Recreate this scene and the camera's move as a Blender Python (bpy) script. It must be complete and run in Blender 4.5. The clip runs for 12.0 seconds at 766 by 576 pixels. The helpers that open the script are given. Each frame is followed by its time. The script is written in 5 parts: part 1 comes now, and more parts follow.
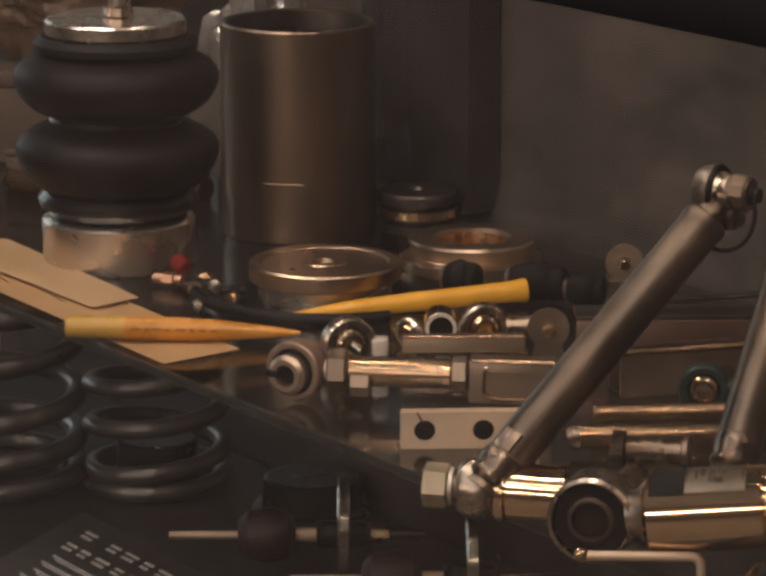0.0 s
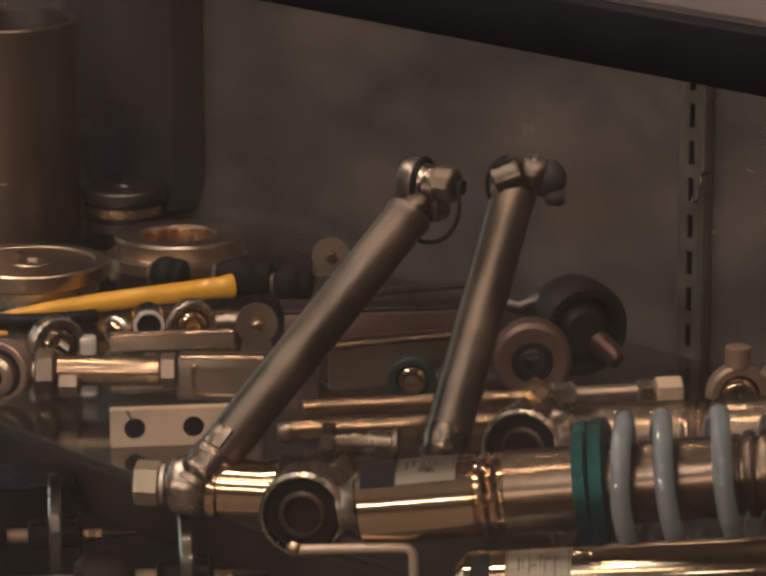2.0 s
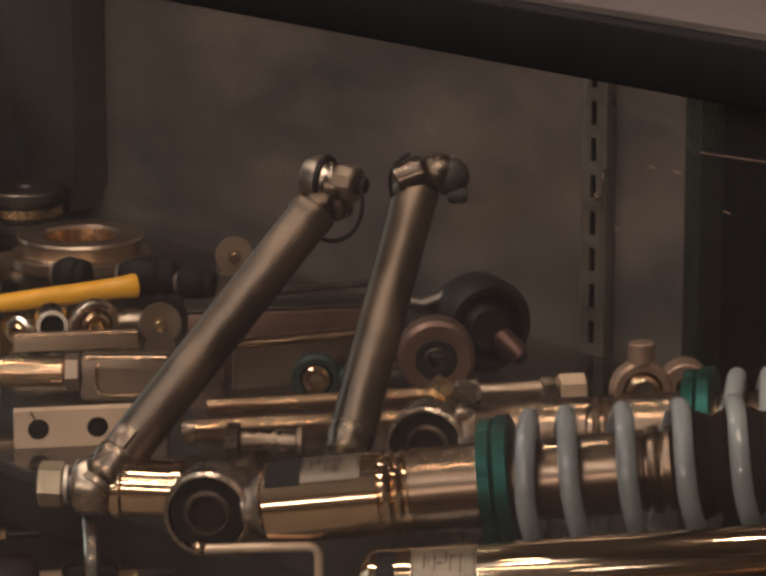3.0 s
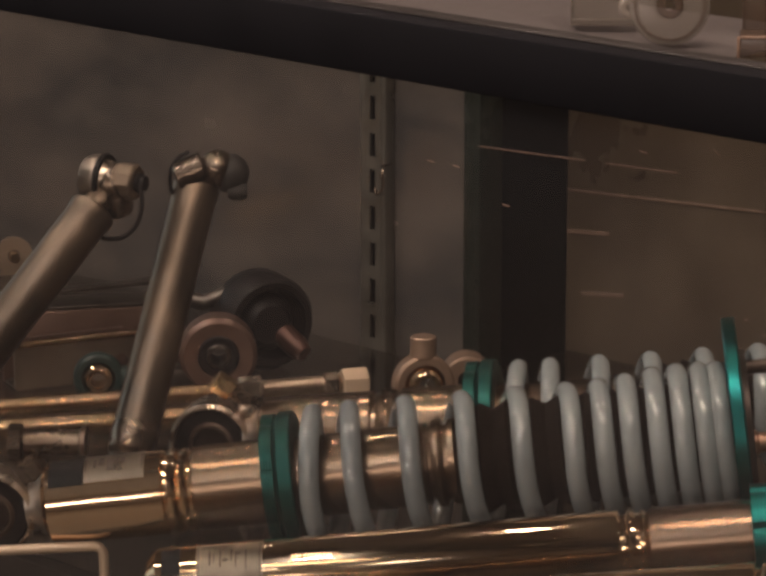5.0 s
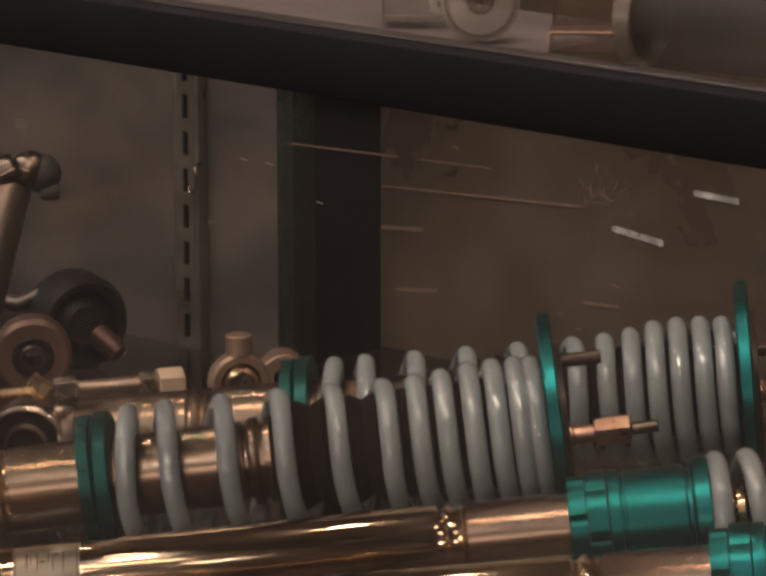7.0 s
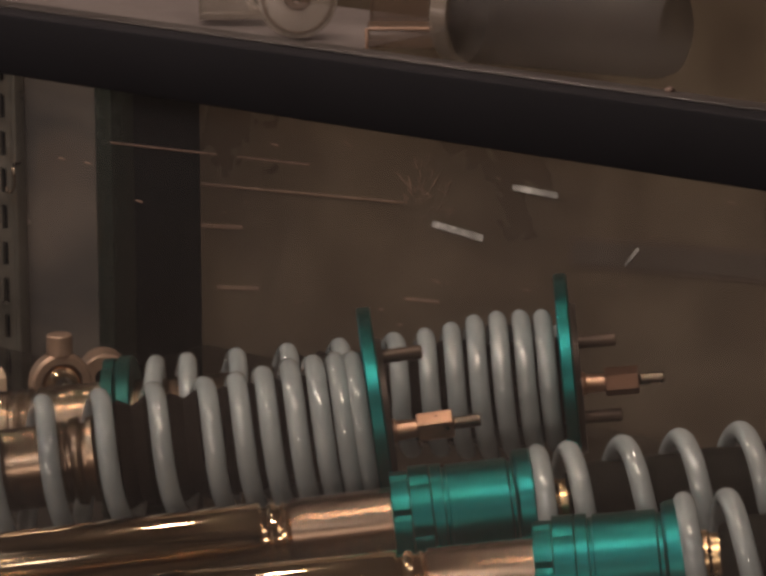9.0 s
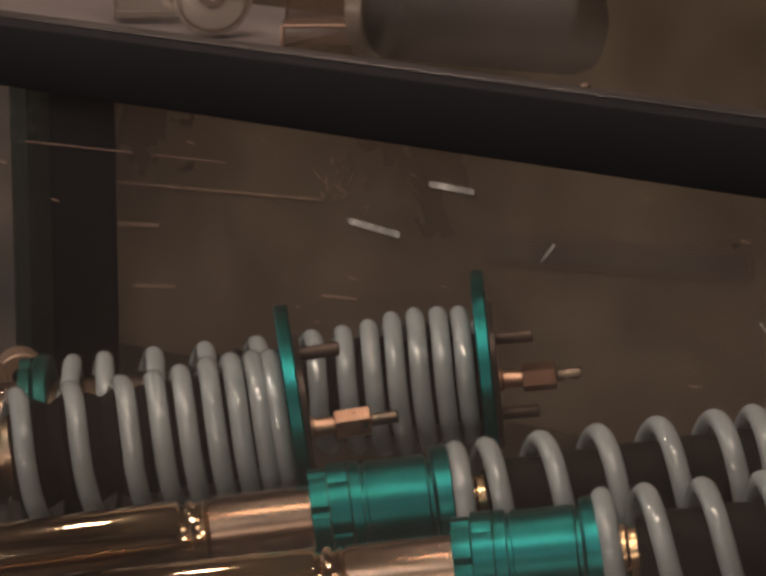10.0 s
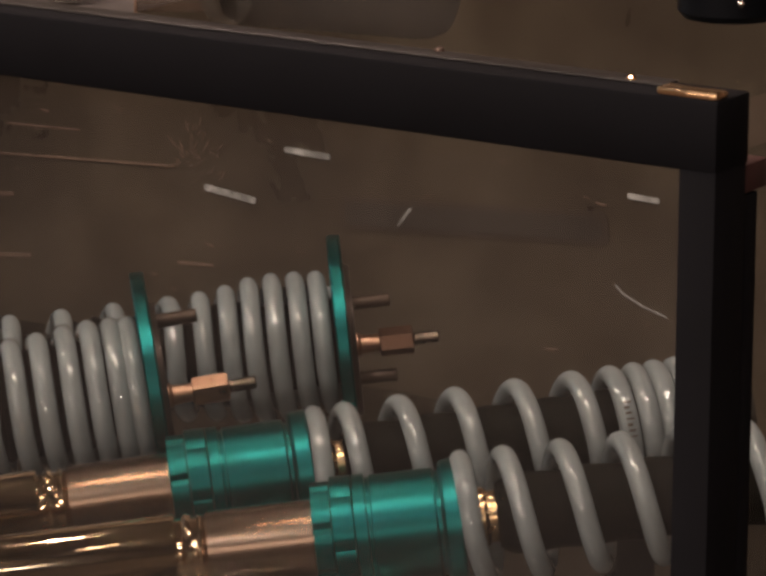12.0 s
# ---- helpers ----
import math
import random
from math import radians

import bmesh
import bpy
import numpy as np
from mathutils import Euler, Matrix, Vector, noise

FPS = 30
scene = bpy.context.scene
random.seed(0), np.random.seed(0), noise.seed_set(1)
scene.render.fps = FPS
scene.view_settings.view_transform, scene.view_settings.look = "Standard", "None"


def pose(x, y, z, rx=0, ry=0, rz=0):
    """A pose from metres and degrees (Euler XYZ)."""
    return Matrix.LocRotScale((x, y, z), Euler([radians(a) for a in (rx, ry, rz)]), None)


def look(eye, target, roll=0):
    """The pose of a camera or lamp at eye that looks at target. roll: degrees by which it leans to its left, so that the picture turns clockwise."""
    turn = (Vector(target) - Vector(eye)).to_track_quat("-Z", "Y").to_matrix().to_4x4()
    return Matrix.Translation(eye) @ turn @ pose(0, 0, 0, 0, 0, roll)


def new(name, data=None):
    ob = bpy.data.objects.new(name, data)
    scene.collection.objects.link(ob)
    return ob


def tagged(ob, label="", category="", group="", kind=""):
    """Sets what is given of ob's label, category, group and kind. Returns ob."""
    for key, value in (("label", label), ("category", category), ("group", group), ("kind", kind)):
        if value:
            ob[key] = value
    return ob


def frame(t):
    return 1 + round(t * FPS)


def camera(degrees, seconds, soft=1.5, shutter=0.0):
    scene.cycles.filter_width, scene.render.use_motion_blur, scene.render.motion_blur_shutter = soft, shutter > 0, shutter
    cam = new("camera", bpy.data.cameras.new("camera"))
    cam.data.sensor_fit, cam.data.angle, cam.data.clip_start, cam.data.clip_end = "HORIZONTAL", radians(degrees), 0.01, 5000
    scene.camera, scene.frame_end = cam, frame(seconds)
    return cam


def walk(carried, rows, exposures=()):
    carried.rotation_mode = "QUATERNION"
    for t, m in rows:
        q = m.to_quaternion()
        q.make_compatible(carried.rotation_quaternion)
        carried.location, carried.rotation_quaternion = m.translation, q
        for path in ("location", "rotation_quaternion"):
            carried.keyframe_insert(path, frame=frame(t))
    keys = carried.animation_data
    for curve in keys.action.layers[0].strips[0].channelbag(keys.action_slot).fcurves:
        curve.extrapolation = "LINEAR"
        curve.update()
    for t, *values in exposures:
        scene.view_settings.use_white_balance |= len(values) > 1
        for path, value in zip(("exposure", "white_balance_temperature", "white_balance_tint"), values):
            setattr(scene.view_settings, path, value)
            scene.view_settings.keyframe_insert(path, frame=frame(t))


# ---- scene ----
# Camera on a tripod in front of a shop's display case, panning to the right.
cam = camera(12.781, 12.0, soft=3.3)
EYE = (0, 0, 0.62)


def aim(yaw, pitch, roll):
    return pose(*EYE, 90 - pitch, 0, yaw) @ pose(0, 0, 0, 0, 0, roll)


PATH = [(0, 55.200, 13.480, 0.013), (0.5, 53.760, 13.504, 0.021), (1, 52.528, 13.514, 0.027), (1.5, 51.250, 13.533, 0.019),
        (2, 50.160, 13.556, 0.004), (2.5, 49.407, 13.567, 0.003), (3, 48.497, 13.580, 0.003), (5, 44.728, 13.644, 0.020),
        (5.5, 43.816, 13.657, 0.022), (6, 43.170, 13.667, 0.020), (6.5, 42.409, 13.675, 0.031), (7, 41.534, 13.683, 0.034),
        (9, 38.446, 13.735, 0.024), (9.5, 37.718, 13.751, 0.013), (10, 37.014, 13.782, 0.016), (10.5, 36.325, 13.874, -0.004),
        (11, 35.526, 14.018, -0.012), (11.5, 34.793, 14.207, -0.021), (12, 34.539, 14.365, -0.010)]
walk(cam, [(t, aim(y, p, r)) for t, y, p, r in PATH])

# ---- light ----
world = bpy.data.worlds.new("shop_air")
scene.world = world
world.use_nodes = True
world.node_tree.nodes["Background"].inputs[0].default_value = (1.0, 0.85, 0.7, 1)
world.node_tree.nodes["Background"].inputs[1].default_value = 0.02


def strip_lamp(name, at, target, length, width, watts, colour):
    """A rectangular area lamp, out of view."""
    data = bpy.data.lights.new(name, "AREA")
    data.shape, data.size, data.size_y, data.energy, data.color = "RECTANGLE", length, width, watts, colour
    ob = new(name, data)
    ob.matrix_world = look(at, target)
    return ob


GOLD, WHITE = (1.0, 0.75, 0.63), (1.0, 0.885, 0.86)
for k in range(4):
    lx = -2.62 + 0.72 * k
    strip_lamp("case_downlight", (lx, 1.56, 1.16), (lx, 1.40, 0), 0.05, 0.05, 1.4, GOLD)
for lx, long in ((-2.35, 0.75), (-1.01, 1.05)):
    strip_lamp("front_tube_light", (lx, 0.90, 1.28), (lx - 0.1, 1.40, 0), long, 0.07, 10.0 * long, (1.0, 0.75, 0.61))
for k in range(3):
    strip_lamp("ceiling_spot", ((-2.8, -1.85, -0.72)[k], 0.40, 1.85), (-2.3 + 0.6 * k, 1.45, 0), 0.07, 0.07, 3.9, WHITE)
for k in range(3):
    strip_lamp("ceiling_spot", (-2.4 + 1.10 * k, -0.75, 1.95), (-2.3 + 0.6 * k, 1.45, 0), 0.08, 0.08, 3.8, WHITE)
# Unseen strips, set for streaks on the tubes and to fill the fronts.
for lx, lz in ((-2.3, 1.02), (-0.9, 1.34), (0.7, 0.94), (2.1, 1.25)):
    strip_lamp("shop_front_strip", (lx, -3.3, lz), (-1.4, 1.3, 0.1), 0.65, 0.20, 15, (1.0, 0.77, 0.66))
# Fill lamps added to brighten from the front; no such fixtures are known.
for lx in (-2.6, -1.2, 0.2, 1.6):
    strip_lamp("ceiling_fill", (lx, -1.3, 2.05), (lx, -1.3, 0), 0.36, 0.36, 6.2, WHITE)
# Unseen lamp, placed where its reflection streaks the slim shock tubes.
strip_lamp("ceiling_tube_light", (-0.50, 0.04, 1.60), (-0.50, 1.3, 0), 0.85, 0.08, 2.8, (1.0, 0.77, 0.64))
# Unseen cool source, assumed from left-side reflections; its size and place are invented.
strip_lamp("west_cool_light", (-6.05, 0.5, 0.95), (-1.0, 0.5, 0.95), 3.0, 1.7, 22, (0.86, 0.94, 1.0))


# ---- materials ----
def mat(name, base, rough=0.5, metal=0.0, vary=0.25, scale=40.0, bump=0.0, bump_scale=200.0, rough_vary=0.15, tint=None, stretch=(1, 1, 1), spec=0.5,
        coat=0.0, detail=6, coat_ior=1.75, coat_rough=0.05):
    m = bpy.data.materials.new(name)
    m.use_nodes = True
    nt = m.node_tree
    b = nt.nodes["Principled BSDF"]
    b.inputs["Metallic"].default_value = metal
    b.inputs["Specular IOR Level"].default_value = spec
    b.inputs["Coat Weight"].default_value = coat
    b.inputs["Coat Roughness"].default_value = coat_rough
    b.inputs["Coat IOR"].default_value = coat_ior
    tc = nt.nodes.new("ShaderNodeTexCoord")
    mp = nt.nodes.new("ShaderNodeMapping")
    mp.inputs["Scale"].default_value = stretch
    nt.links.new(tc.outputs["Object"], mp.inputs[0])
    big = nt.nodes.new("ShaderNodeTexNoise")
    big.inputs["Scale"].default_value, big.inputs["Detail"].default_value, big.inputs["Roughness"].default_value = scale, detail, 0.65
    nt.links.new(mp.outputs[0], big.inputs["Vector"])
    fine = nt.nodes.new("ShaderNodeTexNoise")
    fine.inputs["Scale"].default_value, fine.inputs["Detail"].default_value = bump_scale, 4
    nt.links.new(mp.outputs[0], fine.inputs["Vector"])
    ramp = nt.nodes.new("ShaderNodeValToRGB")
    c2 = tint or base
    ramp.color_ramp.elements[0].position, ramp.color_ramp.elements[1].position = 0.3, 0.7
    ramp.color_ramp.elements[0].color = (*[max(0, v * (1 - vary)) for v in base], 1)
    ramp.color_ramp.elements[1].color = (*[min(1, v * (1 + vary)) for v in c2], 1)
    nt.links.new(big.outputs["Fac"], ramp.inputs[0])
    nt.links.new(ramp.outputs[0], b.inputs["Base Color"])
    rr = nt.nodes.new("ShaderNodeMapRange")
    rr.inputs["From Min"].default_value, rr.inputs["From Max"].default_value = 0.3, 0.7
    rr.inputs["To Min"].default_value, rr.inputs["To Max"].default_value = max(0.02, rough * (1 - rough_vary)), min(1, rough * (1 + rough_vary))
    nt.links.new(big.outputs["Fac"], rr.inputs[0])
    nt.links.new(rr.outputs[0], b.inputs["Roughness"])
    if bump:
        bn = nt.nodes.new("ShaderNodeBump")
        bn.inputs["Strength"].default_value, bn.inputs["Distance"].default_value = bump, 0.001
        nt.links.new(fine.outputs["Fac"], bn.inputs["Height"])
        nt.links.new(bn.outputs[0], b.inputs["Normal"])
    return m


CHROME = mat("warm_chrome", (0.76, 0.54, 0.36), 0.10, 1.0, 0.10, 30, 0.0, 400, 0.1, stretch=(0.08, 1, 1), detail=2)
NICKEL = mat("worn_nickel", (0.48, 0.385, 0.31), 0.27, 1.0, 0.2, 45, 0.004, 300, 0.25, detail=3)
STEEL = mat("brushed_steel", (0.42, 0.37, 0.33), 0.34, 1.0, 0.25, 25, 0.02, 500, 0.3)
TUBE_STEEL = mat("bare_tube_steel", (0.118, 0.099, 0.085), 0.36, 0.95, 0.42, 30, 0.04, 160, 0.35, tint=(0.152, 0.108, 0.078), stretch=(0.6, 1, 1))
BIG_TUBE = mat("drawn_steel_tube", (0.245, 0.178, 0.132), 0.33, 1.0, 0.2, 10, 0.02, 250, 0.2, stretch=(1, 1, 0.12))
ALUMINIUM = mat("turned_aluminium", (0.70, 0.62, 0.54), 0.27, 1.0, 0.08, 20, 0.004, 400, 0.1, detail=2)
ZINC = mat("dull_zinc_plate", (0.52, 0.45, 0.38), 0.45, 0.8, 0.22, 60, 0.02, 300, 0.3)
PALE_BRIGHT = mat("pale_lit_metal", (0.85, 0.76, 0.66), 0.32, 0.6, 0.08, 30, 0.01, 300, 0.2)
PALE_ZINC = mat("pale_satin_zinc", (0.68, 0.51, 0.37), 0.48, 0.55, 0.12, 30, 0.02, 300, 0.2)
BRASS = mat("brass", (0.72, 0.48, 0.27), 0.25, 1.0, 0.2, 60, 0.01, 300, 0.3)
COPPER = mat("copper_fitting", (0.50, 0.295, 0.20), 0.34, 1.0, 0.2, 60, 0.01, 300, 0.3)
SHADED_COPPER = mat("shaded_brown_copper", (0.19, 0.105, 0.072), 0.4, 0.95, 0.2, 60, 0.01, 300, 0.3)
GREEN = mat("green_anodised_aluminium", (0.009, 0.118, 0.118), 0.34, 1.0, 0.06, 12, 0.0, 500, 0.05, detail=2)
GREEN_SEAL = mat("dark_green_seal", (0.004, 0.014, 0.012), 0.5, 0.0, 0.3, 40, 0.05, 200, 0.2, spec=0.3)
GREEN_DARK = mat("green_anodised_dull", (0.006, 0.062, 0.056), 0.40, 0.8, 0.2, 30, 0.01, 500, 0.25)
SPRING = mat("pale_grey_spring_paint", (0.220, 0.243, 0.251), 0.45, 0.0, 0.16, 60, 0.0, 260, 0.2, spec=0.1, coat=1.0, coat_ior=1.88, coat_rough=0.05)
BLACK_SPRING = mat("black_spring_steel", (0.095, 0.082, 0.076), 0.36, 0.5, 0.3, 40, 0.03, 200, 0.3, coat=0.5, coat_ior=1.8, coat_rough=0.2)
CUP_BLACK = mat("black_lacquered_steel", (0.012, 0.011, 0.011), 0.3, 0.0, 0.3, 40, 0.02, 200, 0.2, spec=0.3)
RUBBER = mat("black_rubber", (0.0068, 0.0052, 0.0054), 0.5, 0.0, 0.35, 30, 0.15, 180, 0.2, spec=0.18)
RUBBER_RED = mat("reddish_brown_rubber", (0.022, 0.014, 0.012), 0.6, 0.0, 0.3, 60, 0.2, 150, 0.2, spec=0.1)
DULL_BROWN = mat("dull_brown_steel", (0.080, 0.055, 0.042), 0.5, 0.7, 0.3, 40, 0.03, 200, 0.3)
OLIVE_RUBBER = mat("dark_olive_bump_rubber", (0.0062, 0.0058, 0.0044), 0.7, 0.0, 0.4, 60, 0.3, 150, 0.2, spec=0.08)
RUBBER_BROWN = mat("dark_brown_bump_rubber", (0.008, 0.005, 0.004), 0.75, 0.0, 0.4, 60, 0.3, 150, 0.2, spec=0.06)
FRAME = mat("black_painted_frame", (0.0066, 0.0065, 0.0077), 0.7, 0.0, 0.2, 20, 0.0, 300, 0.2, spec=0.08)
PILLAR = mat("black_pillar", (0.0040, 0.0044, 0.0054), 0.35, 0.0, 0.3, 15, 0.02, 200, 0.2, spec=0.06)
# Its brown and grey mottle paints soft cloudy reflections into the base colour.
WALL = mat("brushed_back_sheet", (0.102, 0.097, 0.097), 0.19, 0.5, 0.32, 9.0, 0.0, 8, 0.45, tint=(0.132, 0.110, 0.096), stretch=(0.8, 1, 1.6), detail=5)
PANEL = mat("brown_back_panel", (0.077, 0.055, 0.041), 0.34, 0.35, 0.34, 8, 0.0, 9, 0.35, tint=(0.080, 0.060, 0.042), detail=5)
EDGE = mat("glass_edge", (0.030, 0.028, 0.026), 0.2, 0.0, 0.2, 30, 0.05, 200, 0.3, spec=0.5)
DARK_BOARD = mat("dark_board", (0.021, 0.0185, 0.017), 0.6, 0.0, 0.3, 12, 0.1, 120, 0.2)
PAPER = mat("manila_paper", (0.46, 0.27, 0.125), 0.65, 0.0, 0.12, 25, 0.15, 90, 0.1)
PAPER_PALE = mat("cream_paper", (0.50, 0.325, 0.18), 0.6, 0.0, 0.1, 25, 0.15, 90, 0.1)
ORANGE = mat("orange_plastic", (0.56, 0.235, 0.022), 0.28, 0.0, 0.2, 40, 0.05, 200, 0.2, coat=0.3)
YELLOW = mat("yellow_plastic", (0.68, 0.34, 0.026), 0.32, 0.0, 0.2, 40, 0.05, 200, 0.2, coat=0.3)
AMBER = mat("amber_cap_plastic", (0.58, 0.33, 0.06), 0.3, 0.0, 0.2, 40, 0.05, 200, 0.2, coat=0.3)
PEN = mat("faded_brown_print", (0.24, 0.09, 0.02), 0.5)
PAPER_EDGE = mat("pale_tan_plastic_edge", (0.22, 0.14, 0.095), 0.4, 0.0, 0.3, 60, 0.0, 200, 0.2)
INK = mat("dark_ink", (0.05, 0.03, 0.02), 0.6)
PRINT = mat("pale_print", (0.52, 0.49, 0.46), 0.6)
RED = mat("red_plastic", (0.16, 0.014, 0.012), 0.35)
RED_SLIVER = mat("dull_red", (0.055, 0.020, 0.018), 0.5)
RED_DARK = mat("dark_red_rubber", (0.024, 0.006, 0.006), 0.5)
STICKER = mat("silver_sticker", (0.22, 0.175, 0.135), 0.3, 0.9, 0.2, 50)
BLUSH = mat("pinkish_plated_steel", (0.15, 0.092, 0.072), 0.36, 0.7, 0.15, 20, 0.01, 200, 0.3)
RUST = mat("rusty_red_steel", (0.085, 0.042, 0.032), 0.42, 0.7, 0.3, 30, 0.03, 200, 0.3)
CAST = mat("dark_cast_steel", (0.024, 0.020, 0.018), 0.6, 0.3, 0.3, 50, 0.05, 200, 0.3)
DARK_STEEL = mat("dark_oiled_steel", (0.10, 0.085, 0.075), 0.36, 0.9, 0.35, 30, 0.08, 200, 0.3)
STEEL_WORN = mat("worn_grey_steel", (0.27, 0.225, 0.19), 0.36, 0.9, 0.3, 60, 0.03, 300, 0.3)
WARM_STEEL = mat("warm_worn_steel", (0.47, 0.36, 0.275), 0.32, 1.0, 0.22, 40, 0.01, 300, 0.25, detail=3)
BRUSHED_DULL = mat("dull_brushed_brown_plate", (0.30, 0.225, 0.165), 0.42, 0.9, 0.15, 30, 0.02, 300, 0.2, stretch=(0.15, 1, 1))
BRUSHED = mat("brushed_warm_plate", (0.44, 0.325, 0.24), 0.38, 0.9, 0.15, 30, 0.02, 300, 0.2, stretch=(0.15, 1, 1))
ZINC_YELLOW = mat("dull_yellow_zinc", (0.37, 0.295, 0.205), 0.4, 0.75, 0.2, 40, 0.02, 300, 0.2)
GILT = mat("yellow_passivated_steel", (0.53, 0.345, 0.22), 0.22, 1.0, 0.15, 30, 0.0, 300, 0.12, stretch=(0.08, 1, 1), detail=2)
DARK_CHROME = mat("smoky_brown_chrome", (0.25, 0.172, 0.122), 0.25, 1.0, 0.12, 30, 0.0, 300, 0.1, stretch=(0.08, 1, 1), detail=2)
SATIN_TUBE = mat("satin_brown_tube_end", (0.265, 0.181, 0.135), 0.25, 1.0, 0.12, 30, 0.0, 300, 0.12, stretch=(0.1, 1, 1), detail=2)
SATIN = mat("satin_turned_steel", (0.46, 0.345, 0.255), 0.31, 1.0, 0.10, 14, 0.01, 300, 0.12, detail=2)
SATIN_BROWN = mat("brown_satin_plate", (0.25, 0.19, 0.145), 0.38, 0.9, 0.2, 25, 0.02, 250, 0.25)
OILED = mat("oiled_brown_steel", (0.17, 0.125, 0.095), 0.26, 1.0, 0.3, 40, 0.03, 250, 0.3)
POLISHED = mat("polished_aluminium", (0.56, 0.50, 0.44), 0.15, 1.0, 0.08, 20, 0.0, 300, 0.2, detail=2)
GLOSS_RUBBER = mat("glossy_black_rubber", (0.012, 0.010, 0.010), 0.22, 0.0, 0.3, 40, 0.05, 200, 0.2, spec=0.6)
MATTE_BLACK = mat("matte_black_foam_rubber", (0.008, 0.007, 0.007), 0.7, 0.0, 0.3, 60, 0.4, 120, 0.2, spec=0.15)
RAIL = mat("dull_grey_rail_steel", (0.170, 0.155, 0.135), 0.36, 0.8, 0.3, 40, 0.03, 200, 0.3)
TAN = mat("tan_plated_steel", (0.29, 0.195, 0.142), 0.45, 0.65, 0.15, 30, 0.02, 200, 0.2)
REFLECTION_GREY = mat("dark_grey_reflection", (0.056, 0.052, 0.051), 0.24, 0.4, 0.2, 6, 0.0, 8, 0.25, detail=3)
TOP_SHEEN = mat("brown_top_sheen", (0.020, 0.017, 0.015), 0.45, 0.0, 0.25, 20, 0.05, 150, 0.2)
KRAFT = mat("crumpled_brown_bag", (0.10, 0.060, 0.036), 0.45, 0.0, 0.4, 30, 0.3, 90, 0.3)
CARD_GREY = mat("grey_card", (0.045, 0.041, 0.038), 0.45, 0.0, 0.2, 25, 0.05, 120, 0.2)
GLINT_SCRATCH = mat("pale_glint_and_scratch", (0.27, 0.26, 0.25), 0.25, 0.0, 0.75, 60, 0.2, 200, 0.3)
SCUFF_GLINT = mat("scuff_and_glint", (0.18, 0.12, 0.088), 0.35, 0.1, 0.4, 120, 0.2, 200, 0.3)
TRIM_GLASS = mat("dark_green_glass_edge", (0.010, 0.0125, 0.010), 0.25, 0.0, 0.3, 15, 0.02, 200, 0.2, spec=0.3)
PALE = mat("pale_grey_sheen", (0.068, 0.058, 0.054), 0.5, 0.0, 0.15, 20, 0.1, 120, 0.2)
CARTON = mat("brown_carton", (0.068, 0.045, 0.031), 0.6, 0.0, 0.25, 20, 0.1, 120, 0.2)
FILM = mat("cloudy_plastic_bag", (0.10, 0.09, 0.082), 0.25, 0.0, 0.25, 30, 0.3, 60, 0.3, coat=0.5)
FLOORING = mat("shop_floor", (0.21, 0.160, 0.128), 0.4, 0.0, 0.3, 2, 0.05, 40, 0.3)
CEILING = mat("ceiling_paint", (0.17, 0.14, 0.125), 0.7, 0.0, 0.15, 1.5, 0.05, 60, 0.2)
PLASTER = mat("shop_wall_paint", (0.42, 0.34, 0.29), 0.7, 0.0, 0.15, 1.5, 0.05, 60, 0.2)


def clear_glass():
    m = bpy.data.materials.new("clear_glass")
    m.use_nodes = True
    nt = m.node_tree
    nt.nodes.remove(nt.nodes["Principled BSDF"])
    tr, gl, mx = (nt.nodes.new(n) for n in ("ShaderNodeBsdfTransparent", "ShaderNodeBsdfGlossy", "ShaderNodeMixShader"))
    mx.inputs[0].default_value = 0.045
    tr.inputs[0].default_value = (0.9, 0.92, 0.9, 1)
    gl.inputs["Roughness"].default_value = 0.03
    nt.links.new(tr.outputs[0], mx.inputs[1])
    nt.links.new(gl.outputs[0], mx.inputs[2])
    nt.links.new(mx.outputs[0], nt.nodes["Material Output"].inputs[0])
    return m


GLASS = clear_glass()


def clear_plastic(name, colour, share, rough=0.25):
    """Thin cloudy plastic that lets most of what is behind it through."""
    m = bpy.data.materials.new(name)
    m.use_nodes = True
    nt = m.node_tree
    b = nt.nodes["Principled BSDF"]
    b.inputs["Roughness"].default_value = rough
    tr, mx, tc, no, ramp = (nt.nodes.new(n) for n in ("ShaderNodeBsdfTransparent", "ShaderNodeMixShader", "ShaderNodeTexCoord", "ShaderNodeTexNoise", "ShaderNodeValToRGB"))
    no.inputs["Scale"].default_value, no.inputs["Detail"].default_value = 45, 4
    ramp.color_ramp.elements[0].color = (*[v * 0.7 for v in colour], 1)
    ramp.color_ramp.elements[1].color = (*[min(1, v * 1.3) for v in colour], 1)
    mx.inputs[0].default_value = share
    nt.links.new(tc.outputs["Object"], no.inputs["Vector"])
    nt.links.new(no.outputs["Fac"], ramp.inputs[0])
    nt.links.new(ramp.outputs[0], b.inputs["Base Color"])
    nt.links.new(tr.outputs[0], mx.inputs[1])
    nt.links.new(b.outputs[0], mx.inputs[2])
    nt.links.new(mx.outputs[0], nt.nodes["Material Output"].inputs[0])
    return m


CLOUDY = clear_plastic("cloudy_clear_plastic", (0.17, 0.145, 0.118), 0.50)
CLOUDY_BROWN = clear_plastic("cloudy_brown_plastic", (0.085, 0.056, 0.038), 0.50)
CLOUDY_DARK = clear_plastic("cloudy_dark_plastic", (0.012, 0.0095, 0.0085), 0.36, 0.6)


